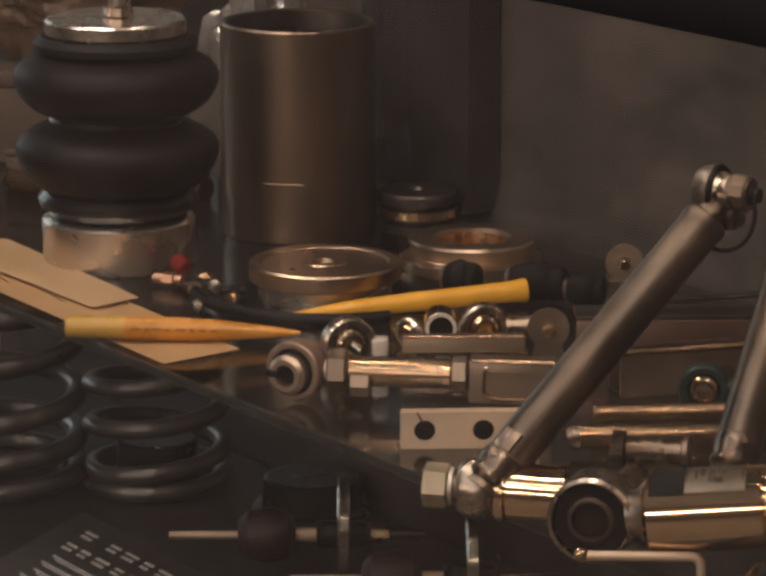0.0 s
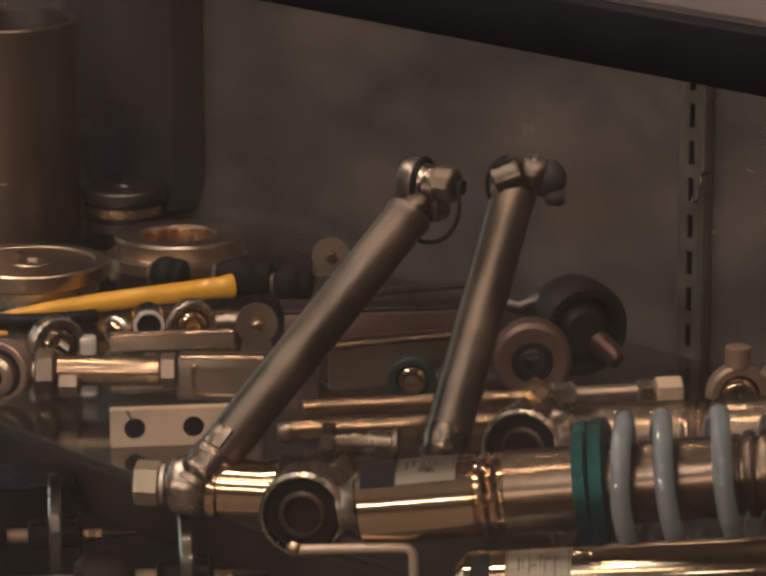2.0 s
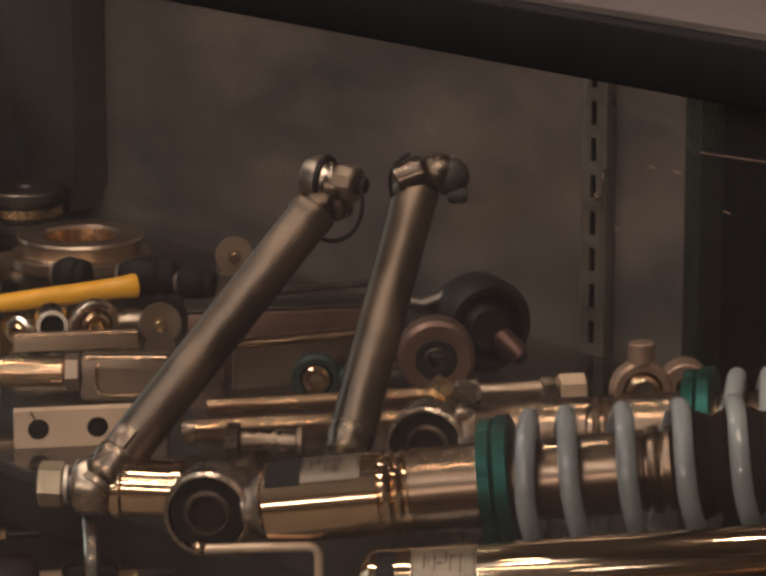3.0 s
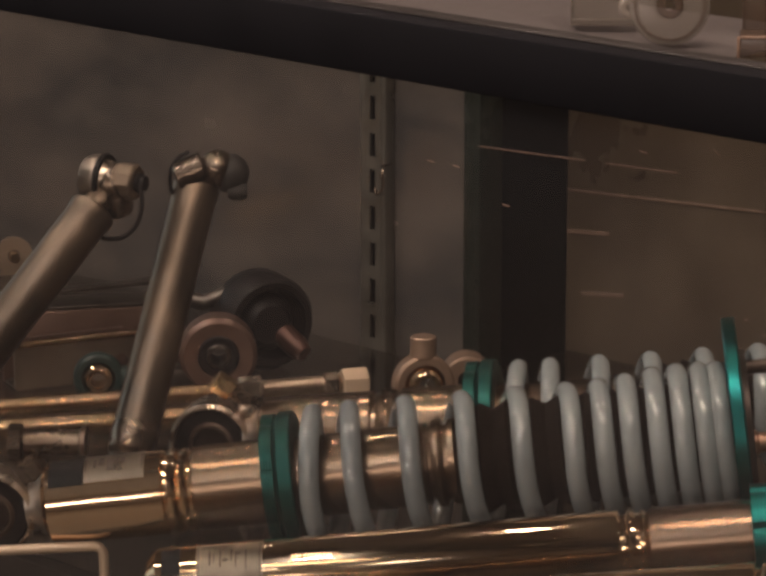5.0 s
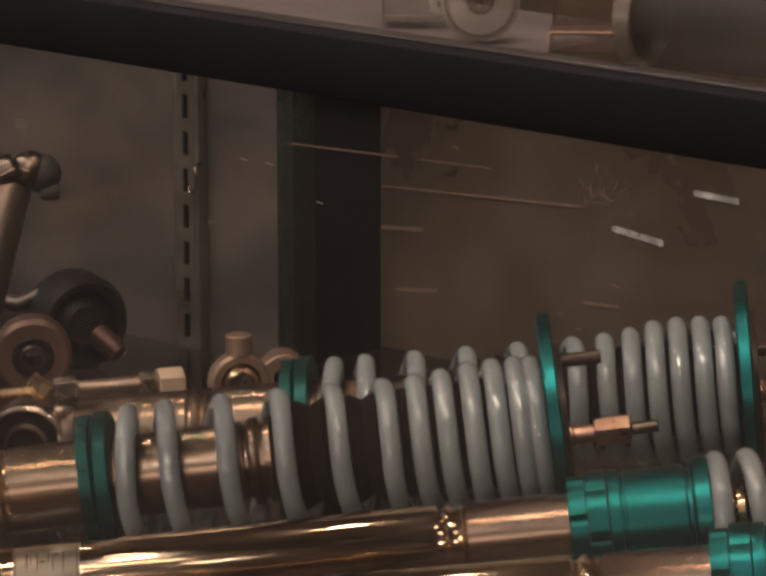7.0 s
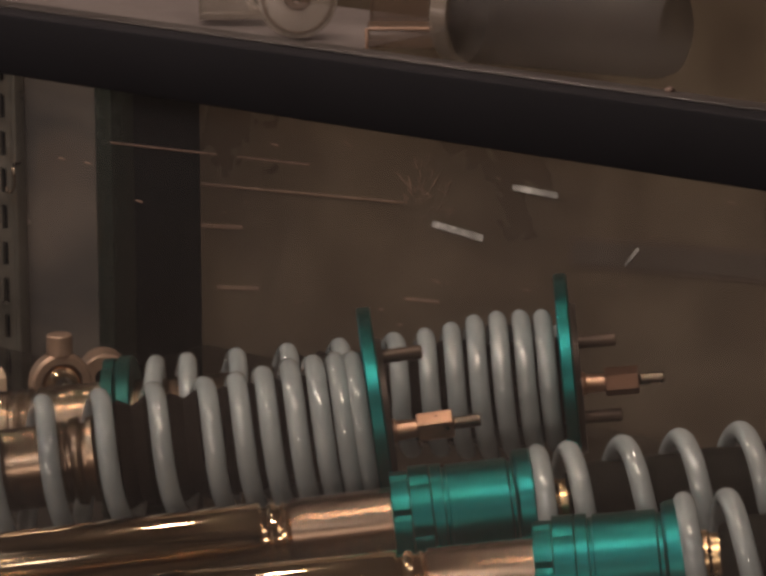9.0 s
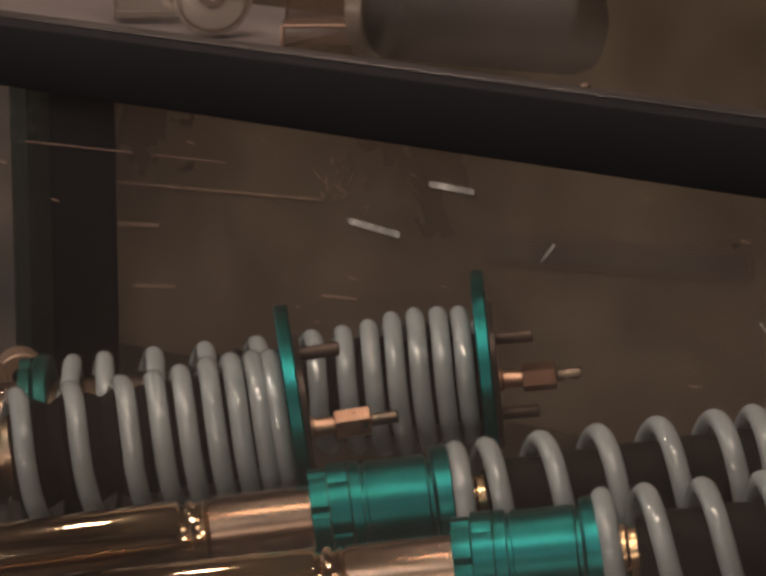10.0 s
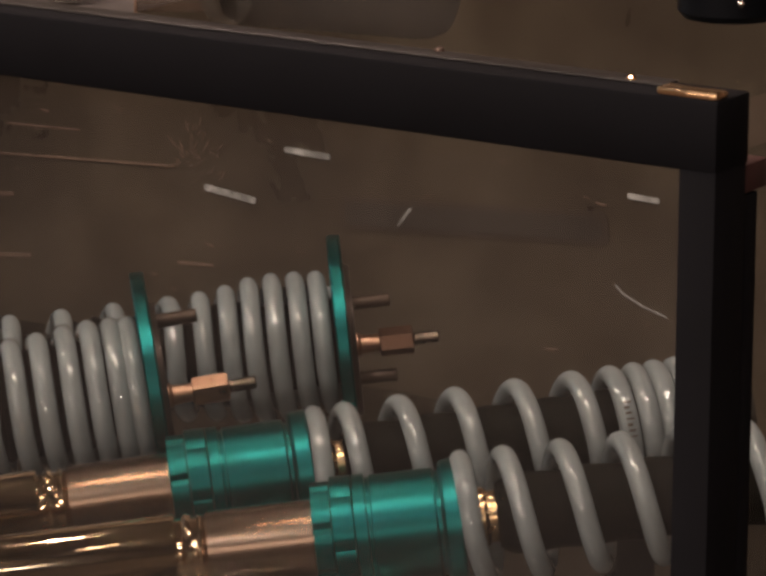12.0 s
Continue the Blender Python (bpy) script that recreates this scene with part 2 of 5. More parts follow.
def smoked_glass():
    m = clear_glass()
    m.name = "smoked_glass"
    for n in m.node_tree.nodes:
        if n.type == "BSDF_TRANSPARENT":
            n.inputs[0].default_value = (0.80, 0.79, 0.78, 1)
        if n.type == "BSDF_GLOSSY":
            n.inputs["Roughness"].default_value = 0.06
        if n.type == "MIX_SHADER":
            n.inputs[0].default_value = 0.24
    return m


SHELF = smoked_glass()


def veiled_glass():
    """Front pane with a thin uneven haze mixed in to lift the blacks."""
    m = clear_glass()
    m.name = "veiled_glass"
    nt = m.node_tree
    out = nt.nodes["Material Output"]
    clean = out.inputs[0].links[0].from_socket
    veil, mx, tc, no, mr = (nt.nodes.new(n) for n in ("ShaderNodeBsdfDiffuse", "ShaderNodeMixShader", "ShaderNodeTexCoord", "ShaderNodeTexNoise", "ShaderNodeMapRange"))
    veil.inputs[0].default_value = (0.68, 0.66, 0.67, 1)
    no.inputs["Scale"].default_value, no.inputs["Detail"].default_value, no.inputs["Distortion"].default_value = 5, 5, 1.5
    mr.inputs["From Min"].default_value, mr.inputs["From Max"].default_value = 0.3, 0.7
    mr.inputs["To Min"].default_value, mr.inputs["To Max"].default_value = 0.005, 0.011
    nt.links.new(tc.outputs["Object"], no.inputs["Vector"])
    nt.links.new(no.outputs["Fac"], mr.inputs[0])
    nt.links.new(mr.outputs[0], mx.inputs[0])
    nt.links.new(clean, mx.inputs[1])
    nt.links.new(veil.outputs[0], mx.inputs[2])
    nt.links.new(mx.outputs[0], out.inputs[0])
    return m


VEILED = veiled_glass()


# ---- mesh builders ----
def finish(bm, angle=32):
    bmesh.ops.remove_doubles(bm, verts=bm.verts, dist=1e-6)
    bmesh.ops.recalc_face_normals(bm, faces=bm.faces)
    lim = radians(angle)
    for f in bm.faces:
        f.smooth = True
    for e in bm.edges:
        if len(e.link_faces) == 2 and e.calc_face_angle(0) > lim:
            e.smooth = False


def part(name, bm, material, parent=None, label="", at=None, angle=32):
    """Links a bmesh as one mesh object under a thing or part."""
    finish(bm, angle)
    me = bpy.data.meshes.new(name)
    bm.to_mesh(me)
    bm.free()
    me.materials.append(material)
    ob = new(name, me)
    if parent is not None:
        ob.parent = parent
    if at is not None:
        ob.matrix_basis = at
    if label:
        ob["label"] = label
    return ob


def thing(name, m, label, category, group="", kind=""):
    ob = new(name)
    ob.empty_display_size = 0.02
    ob.matrix_basis = m
    return tagged(ob, label, category, group, kind)


def axis(p, q, roll=0.0):
    """A pose at p whose X runs towards q and whose Z points up."""
    x = (Vector(q) - Vector(p)).normalized()
    y = Vector((0, 0, 1)).cross(x).normalized()
    z = x.cross(y)
    m = Matrix((x, y, z)).transposed().to_4x4()
    m.translation = Vector(p)
    return m @ pose(0, 0, 0, roll)


X2Y = pose(0, 0, 0, 0, 0, 90)
X2Z = pose(0, 0, 0, 0, -90, 0)
ID = Matrix.Identity(4)


def lathe(bm, prof, seg=40, m=ID, closed=False):
    """Turns a profile of (along, radius) round the X axis."""
    rings = []
    for s, r in prof:
        if r < 1e-7:
            rings.append([bm.verts.new(m @ Vector((s, 0, 0)))])
        else:
            rings.append([bm.verts.new(m @ Vector((s, r * math.cos(a), r * math.sin(a)))) for a in (2 * math.pi * k / seg for k in range(seg))])
    pairs = list(zip(rings, rings[1:])) + ([(rings[-1], rings[0])] if closed else [])
    for a, b in pairs:
        for k in range(seg):
            j = (k + 1) % seg
            if len(a) == 1 and len(b) == 1:
                continue
            if len(a) == 1:
                bm.faces.new((a[0], b[k], b[j]))
            elif len(b) == 1:
                bm.faces.new((a[k], a[j], b[0]))
            else:
                bm.faces.new((a[k], a[j], b[j], b[k]))
    if not closed:
        for ring in (rings[0], rings[-1]):
            if len(ring) > 2:
                bm.faces.new(ring)
    return bm


def turned(prof, seg=40, m=ID, closed=False):
    return lathe(bmesh.new(), prof, seg, m, closed)


def rod(a, b, r, seg=32, m=ID, ch=0.0008):
    """A bar along X from a to b with small chamfers."""
    return turned([(a, 0), (a, r - ch), (a + ch, r), (b - ch, r), (b, r - ch), (b, 0)], seg, m)


def pipe(a, b, ro, ri, seg=40, m=ID, ch=0.0008):
    return turned([(a, ri), (a, ro - ch), (a + ch, ro), (b - ch, ro), (b, ro - ch), (b, ri)], seg, m, True)


def hexnut(a, b, r, m=ID, hole=0.0):
    ch = r * 0.12
    prof = [(a, hole or 0), (a, r - ch), (a + ch * 0.6, r), (b - ch * 0.6, r), (b, r - ch), (b, hole or 0)]
    return turned(prof, 6, m, bool(hole))


def box(sx, sy, sz, bevel=0.001, m=ID, bm=None, seg=2):
    """A bevelled block, centred."""
    bm = bm or bmesh.new()
    out = bmesh.ops.create_cube(bm, size=1, matrix=m @ Matrix.Diagonal((sx, sy, sz, 1)))
    edges = list({e for v in out["verts"] for e in v.link_edges})
    if bevel:
        bmesh.ops.bevel(bm, geom=edges, offset=bevel, segments=seg, affect="EDGES", profile=0.5)
    return bm


def sweep(pts, r, seg=12, m=ID, bm=None, radii=None):
    """A round wire along points, with closed ends."""
    bm = bm or bmesh.new()
    pts = [Vector(p) for p in pts]
    n = len(pts)
    ref = Vector((0, 0, 1))
    t0 = (pts[1] - pts[0]).normalized()
    if abs(t0.dot(ref)) > 0.9:
        ref = Vector((0, 1, 0))
    u = t0.cross(ref).normalized()
    rings = []
    for i, p in enumerate(pts):
        t = (pts[min(i + 1, n - 1)] - pts[max(i - 1, 0)]).normalized()
        u = (u - t * u.dot(t)).normalized()
        v = t.cross(u)
        rad = radii[i] if radii else r
        rings.append([bm.verts.new(m @ (p + (u * math.cos(a) + v * math.sin(a)) * rad)) for a in (2 * math.pi * k / seg for k in range(seg))])
    for a, b in zip(rings, rings[1:]):
        for k in range(seg):
            j = (k + 1) % seg
            bm.faces.new((a[k], a[j], b[j], b[k]))
    bm.faces.new(rings[0])
    bm.faces.new(rings[-1])
    return bm


def smooth(pts, n=6):
    """Rounds off a line of points (Catmull-Rom)."""
    v = [Vector(p) for p in pts]
    v = [v[0]] + v + [v[-1]]
    out = []
    for a, b, c, d in zip(v, v[1:], v[2:], v[3:]):
        for k in range(n):
            u = k / n
            out.append(0.5 * (2 * b + (c - a) * u + (2 * a - 5 * b + 4 * c - d) * u * u + (3 * b - a - 3 * c + d) * u ** 3))
    return out + [v[-2]]


def plate(outline, holes, thick, m=ID, bevel=0.0):
    """A flat plate in XZ with holes, its thickness along Y. holes: (x, z, r)."""
    bm = bmesh.new()
    edges = []
    for loop in [outline] + [[(hx + hr * math.cos(2 * math.pi * k / 28), hz + hr * math.sin(2 * math.pi * k / 28)) for k in range(28)] for hx, hz, hr in holes]:
        vs = [bm.verts.new((px, -thick / 2, pz)) for px, pz in loop]
        edges += [bm.edges.new((vs[k], vs[(k + 1) % len(vs)])) for k in range(len(vs))]
    bmesh.ops.triangle_fill(bm, use_beauty=True, use_dissolve=False, edges=edges)
    out = bmesh.ops.extrude_face_region(bm, geom=list(bm.faces))
    bmesh.ops.translate(bm, verts=[g for g in out["geom"] if isinstance(g, bmesh.types.BMVert)], vec=(0, thick, 0))
    bm.transform(m)
    return bm


def round_rect(w, h, r, cx=0.0, cz=0.0, n=6):
    pts = []
    for qx, qz, a0 in ((1, 1, 0), (-1, 1, 90), (-1, -1, 180), (1, -1, 270)):
        for k in range(n + 1):
            a = radians(a0 + 90 * k / n)
            pts.append((cx + qx * (w / 2 - r) + r * math.cos(a), cz + qz * (h / 2 - r) + r * math.sin(a)))
    return pts


def eye_outline(w, h, r, n=14):
    """A strap whose upper end is a round eye of radius r at height h."""
    pts = [(-w / 2, 0), (w / 2, 0)]
    pts += [(r * math.sin(a), h + r * math.cos(a)) for a in (math.pi * (0.78 - 1.56 * k / n) for k in range(n + 1))]
    return pts


def ring(ro, ri, w, m=ID, seg=44, ch=0.001):
    """A ring round Y, centred."""
    return turned([(-w / 2, ri), (-w / 2, ro - ch), (-w / 2 + ch, ro), (w / 2 - ch, ro), (w / 2, ro - ch), (w / 2, ri)], seg, m @ X2Y, True)


def ball(r, m=ID, seg=32, rings=16, hole=0.0, cut=0.75):
    """A ball round X with flats, as in a rod end."""
    prof = [(-r * cut, hole)]
    lim = math.acos(cut)
    for k in range(rings + 1):
        a = math.pi - lim - (math.pi - 2 * lim) * k / rings
        prof.append((r * math.cos(a), r * math.sin(a)))
    prof.append((r * cut, hole))
    return turned(prof, seg, m, hole > 0)


def helix(marks, radii, wire, seg=12, steps=30, start=0.0, stop=0.0, lean=0.0, sag=0.0):
    """A coil round X. marks: where each turn passes the front; radii: its centre radius there; lean: how far the tops lean on, in pitches."""
    n = len(marks)
    pts = []
    lo, hi = 0.25 - start, n - 1 + 0.25 + stop
    count = int((hi - lo) * steps)
    for i in range(count + 1):
        turn = lo + (hi - lo) * i / count
        f = turn - 0.25
        k = min(max(int(math.floor(f)), 0), n - 2)
        w = f - k
        s = marks[k] + (marks[k + 1] - marks[k]) * (w if 0 <= w <= 1 else min(max(w, 0), 1))
        r = radii[k] + (radii[k + 1] - radii[k]) * min(max(w, 0), 1)
        if w < 0:
            s = marks[0] + (marks[1] - marks[0]) * w * 0.35
        if w > 1:
            s = marks[-1] + wire * 2.0 * (w - 1)
        a = 2 * math.pi * turn
        s += lean * (marks[k + 1] - marks[k]) * ((1 + math.cos(a)) / 2) ** 2
        pts.append((s, -r * math.sin(a), r * math.cos(a) - sag))
    return sweep(pts, wire, seg)


def wrap(a, b, r, a0, a1, n=14):
    """A sticker wrapped on a bar round X, between two angles from the top towards the front."""
    bm = bmesh.new()
    rows = []
    for k in range(n + 1):
        t = radians(a0 + (a1 - a0) * k / n)
        rows.append([bm.verts.new((s, -rr * math.sin(t), rr * math.cos(t))) for s, rr in ((a, r), (a, r + 0.0004), (b, r + 0.0004), (b, r))])
    for p, q in zip(rows, rows[1:]):
        for k in range(4):
            j = (k + 1) % 4
            bm.faces.new((p[k], p[j], q[j], q[k]))
    bm.faces.new(rows[0])
    bm.faces.new(rows[-1])
    return bm


# ---- display case and room ----
SHELF_FRONT, BACK_LEFT, BACK_RIGHT = 1.207, 1.69, 1.7786
FRONT, CASE_L, CASE_R, FLOOR_Z = 1.10, -3.15, -0.606, -0.80


def structure(name, bm, material, label, category="", at=None):
    return tagged(part(name, bm, material, None, "", at), label, category or name.split("_")[0], "", "structure")


def slab(x0, x1, y0, y1, z0, z1, bevel=0.0):
    return box(x1 - x0, y1 - y0, z1 - z0, bevel, Matrix.Translation(((x0 + x1) / 2, (y0 + y1) / 2, (z0 + z1) / 2)))


# Room shell, all out of view: closes the space and bounces light.
structure("floor", slab(-6, 4, -3.5, 4.5, FLOOR_Z - 0.1, FLOOR_Z), FLOORING, "worn brown shop floor", "floor")
structure("ceiling", slab(-6, 4, -3.5, 4.5, 2.1, 2.2), CEILING, "plain shop ceiling", "ceiling")
structure("wall_north", slab(-6, 4, 4.5, 4.6, FLOOR_Z, 2.1), PLASTER, "plain brown shop wall", "wall")
structure("wall_south", slab(-6, 4, -3.6, -3.5, FLOOR_Z, 2.1), PLASTER, "plain brown shop wall", "wall")
# The opening here is made up, only to hold the cool west lamp.
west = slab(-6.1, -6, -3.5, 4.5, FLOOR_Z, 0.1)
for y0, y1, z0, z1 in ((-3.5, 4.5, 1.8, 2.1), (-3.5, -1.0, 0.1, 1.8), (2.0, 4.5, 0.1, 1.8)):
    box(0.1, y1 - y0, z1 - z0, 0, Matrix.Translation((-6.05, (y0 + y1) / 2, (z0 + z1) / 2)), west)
structure("wall_west", west, PLASTER, "plain brown shop wall with an opening made for a lamp", "wall")
structure("wall_east", slab(4, 4.1, -3.5, 4.5, FLOOR_Z, 2.1), PLASTER, "plain brown shop wall", "wall")

case = thing("display_case", pose(0, 0, 0), "black framed glass display case with smoked glass shelf", "display case", "", "structure")
front_beam = part("front_beam", slab(CASE_L, CASE_R, FRONT, FRONT + 0.026, 0.3433, 0.3715, 0.0015), FRAME, case)
# Strip paler than the frame: sheen on the beam's top, given as colour.
part("top_sheen", slab(CASE_L + 0.004, -0.6370, FRONT + 0.0130, FRONT + 0.0255, 0.3716, 0.3724, 0.0003), TOP_SHEEN, front_beam, "brown strip for the sheen on the beam's top")
# Brass strip added to draw the gold highlight along the frame's corner.
part("corner_glint", slab(-0.6330, CASE_R - 0.0005, FRONT + 0.0005, FRONT + 0.0100, 0.3712, 0.3744, 0.0014), BRASS, front_beam, "thin brass strip for the gold highlight on the corner")
part("corner_post", slab(-0.6222, CASE_R - 0.0003, FRONT + 0.0004, FRONT + 0.0245, FLOOR_Z, 0.3450, 0.0008), FRAME, case)
part("side_stile", slab(CASE_R - 0.010, CASE_R - 0.0006, FRONT + 0.0248, FRONT + 0.0350, FLOOR_Z, 0.3310, 0.0008), FRAME, case)
# Made-up piece, fitted to the view, for something red beyond the post.
part("red_sliver", slab(CASE_R - 0.010, CASE_R - 0.0006, FRONT + 0.0248, FRONT + 0.0420, 0.3314, 0.3430, 0.0010), RED_SLIVER, case, "small red piece in place of something red beyond the post")
part("corner_post", slab(CASE_L, CASE_L + 0.026, FRONT + 0.001, FRONT + 0.024, FLOOR_Z, 0.3433, 0.002), FRAME, case)
part("corner_post", slab(CASE_R - 0.026, CASE_R, 1.752, 1.777, FLOOR_Z, 0.3433, 0.002), FRAME, case)
top_glass = part("top_glass", slab(CASE_L, CASE_R - 0.021, FRONT + 0.0265, BACK_LEFT - 0.002, 0.360, 0.366), GLASS, case)
top_glass.visible_shadow = False
side_glass = part("side_glass", slab(CASE_R - 0.014, CASE_R - 0.009, FRONT + 0.0245, 1.751, -0.30, 0.3430), GLASS, case)
side_glass.visible_shadow = False
front_glass = part("front_glass", slab(CASE_L + 0.027, -0.6225, FRONT + 0.010, FRONT + 0.014, -0.30, 0.3430), VEILED, case, "front glass with a pale veil")
front_glass.visible_shadow = False
part("glass_shelf", slab(CASE_L + 0.004, CASE_R - 0.028, SHELF_FRONT + 0.0015, BACK_LEFT - 0.012, -0.008, 0.0), SHELF, case, "smoked glass shelf")
part("glass_shelf", slab(-1.572, CASE_R - 0.028, BACK_LEFT - 0.012, BACK_RIGHT - 0.003, -0.008, -0.0002), SHELF, case, "smoked glass shelf")
part("shelf_edge", slab(CASE_L + 0.004, CASE_R - 0.028, SHELF_FRONT - 0.0020, SHELF_FRONT + 0.0015, -0.0060, 0.0004, 0.0008), EDGE, case, "ground glass shelf edge")
part("lower_shelf", slab(CASE_L + 0.004, CASE_R - 0.028, FRONT + 0.02, BACK_LEFT - 0.004, -0.320, -0.300), DARK_BOARD, case)
part("plinth", slab(CASE_L + 0.03, CASE_R - 0.03, FRONT + 0.03, BACK_LEFT - 0.004, FLOOR_Z, -0.321), DARK_BOARD, case)
part("back_sheet", slab(CASE_L, -1.5929, BACK_LEFT, BACK_LEFT + 0.02, FLOOR_Z, 0.60), WALL, case, "brushed metal back sheet")
# Dark block replaces the tube's blurred reflection; its wide bevel imitates the soft edge.
part("tube_reflection", slab(-2.410, -2.258, BACK_LEFT - 0.036, BACK_LEFT - 0.0005, -0.0002, 0.60, 0.034), REFLECTION_GREY, case, "dark rounded block in place of the tube's reflection")
part("edge_strip", slab(-2.4205, -2.4120, BACK_LEFT - 0.038, BACK_LEFT - 0.0005, -0.0002, 0.60, 0.001), RAIL, case, "thin grey edge strip")
part("edge_trim", slab(-1.5929, -1.5775, BACK_LEFT - 0.003, BACK_LEFT + 0.02, FLOOR_Z, 0.60, 0.001), TRIM_GLASS, case, "dark greenish glass edge")
part("pillar", slab(-1.66, -1.5775, BACK_LEFT + 0.0205, BACK_RIGHT, FLOOR_Z, 0.60), PILLAR, case, "glossy black pillar")
part("back_panel", slab(-1.66, -0.30, BACK_RIGHT, BACK_RIGHT + 0.02, FLOOR_Z, 0.60), PANEL, case, "scuffed brown back panel")


def slotted_rail():
    """Wall standard with a row of slots."""
    t = thing("shelf_standard", pose(-1.6741, BACK_LEFT, 0), "slotted steel shelf standard on the back sheet", "shelf rail")
    holes = []
    for k in range(17):
        zc = -0.09 + 0.0265 * k
        holes.append([(-0.0028 + (0.0056 if q in (1, 2) else 0), zc + (0.0085 if q > 1 else -0.0085)) for q in range(4)])
    bm = bmesh.new()
    edges = []
    for loop in [[(-0.0085, -0.12), (0.0085, -0.12), (0.0085, 0.37), (-0.0085, 0.37)]] + holes:
        vs = [bm.verts.new((px, 0, pz)) for px, pz in loop]
        edges += [bm.edges.new((vs[k], vs[(k + 1) % 4])) for k in range(4)]
    bmesh.ops.triangle_fill(bm, use_beauty=True, use_dissolve=False, edges=edges)
    out = bmesh.ops.extrude_face_region(bm, geom=list(bm.faces))
    bmesh.ops.translate(bm, verts=[g for g in out["geom"] if isinstance(g, bmesh.types.BMVert)], vec=(0, 0.0015, 0))
    bm.transform(pose(0, -0.0105, 0))
    part("face", bm, RAIL, t)
    part("flange", slab(-0.0125, -0.0085, -0.0105, -0.001, -0.12, 0.37, 0.0006), RAIL, t)
    part("flange", slab(0.0085, 0.0125, -0.0105, -0.001, -0.12, 0.37, 0.0006), RAIL, t)
    # Black slab behind the slots gives them their shade.
    part("channel", slab(-0.0084, 0.0084, -0.002, -0.0005, -0.12, 0.37), RUBBER, t, "black backing for the shade in the slots")


slotted_rail()


def rail_hook():
    t = thing("rail_hook", pose(-1.6610, 1.6790, 0.1235), "small bent wire hook hanging in the slotted rail", "hook")
    pts = [(0, 0.004, 0.012), (0, -0.002, 0.012), (0.002, -0.005, 0.008), (0.003, -0.005, 0.0), (0.001, -0.006, -0.006), (-0.003, -0.006, -0.008), (-0.005, -0.005, -0.004)]
    part("wire", sweep(smooth(pts), 0.0011, 8), OILED, t)


rail_hook()


# ---- coilovers ----
def eye_end(t, ro, ri, w, metal):
    part("eye", ring(ro, ri + 0.0005, w, seg=48, ch=0.0018), metal, t)
    part("bush", ring(ri, ri * 0.62, w * 0.80, seg=40), RUBBER, t, "black rubber bush")
    # Solid dark plug: shade inside the eye, put into colour.
    part("bore", rod(-w * 0.30, w * 0.30, ri * 0.49, 28, X2Y), RUBBER_RED, t, "dark reddish plug for the shade in the eye")
    part("sleeve", ring(ri * 0.64, ri * 0.50, w * 0.94, seg=36, ch=0.002), DULL_BROWN, t, "dull brown steel sleeve")


def fitting(t, x, y, z, k=1.0, turn=14, metal=COPPER):
    """A hex fitting that sticks out along X."""
    m = Matrix.Translation((x, y, z))
    f = part("fitting", turned([(0, 0), (0, 0.0066 * k), (0.0015, 0.0072 * k), (0.0022, 0.0062 * k), (0.0030, 0.0072 * k), (0.0045, 0.0072 * k), (0.006, 0.0058 * k), (0.018, 0.0050 * k), (0.018, 0)], 24, m), COPPER, t, "copper hex fitting")
    part("hex", hexnut(0.0170, 0.0375, 0.0086 * k, m @ pose(0, 0, 0, turn)), metal, f)
    part("tip", rod(0.0375, 0.0530, 0.0036 * k, 20, m), OILED, f)


def flange_end(t, s, r, studs, offset):
    part("flange", turned([(s - 0.004, 0.010), (s - 0.004, r - 0.001), (s - 0.003, r), (s + 0.003, r), (s + 0.004, r - 0.001), (s + 0.004, 0.010)], 64, ID, True),
         GREEN, t, "green anodised flange")
    part("boss", turned([(s + 0.004, 0), (s + 0.004, r * 0.72), (s + 0.0075, r * 0.70), (s + 0.0075, 0)], 44), DARK_STEEL, t)
    for y, z in studs:
        part("stud", rod(s + 0.0042, s + 0.030, 0.0040, 20, Matrix.Translation((0, y, z))), DULL_BROWN, t)
    # The rear shock's hex takes a darker copper, shadow put into its colour.
    fitting(t, s + 0.0042, offset[0], offset[1], 1.0, *((36, COPPER) if len(studs) == 1 else (20, SHADED_COPPER)))


def notched(a, b, ro, ri, n):
    """A ring with slots cut in its rim."""
    bm = bmesh.new()
    seg = n * 8
    rings = []
    for s in (a, b):
        for rad in (0.016, None):
            row = []
            for k in range(seg):
                ang = 2 * math.pi * k / seg
                rr = rad or (ri if k % 8 == 0 else ro)
                row.append(bm.verts.new((s, rr * math.cos(ang), rr * math.sin(ang))))
            rings.append(row)
    for p, q in ((0, 1), (1, 3), (3, 2), (2, 0)):
        for k in range(seg):
            j = (k + 1) % seg
            bm.faces.new((rings[p][k], rings[p][j], rings[q][j], rings[q][k]))
    return bm


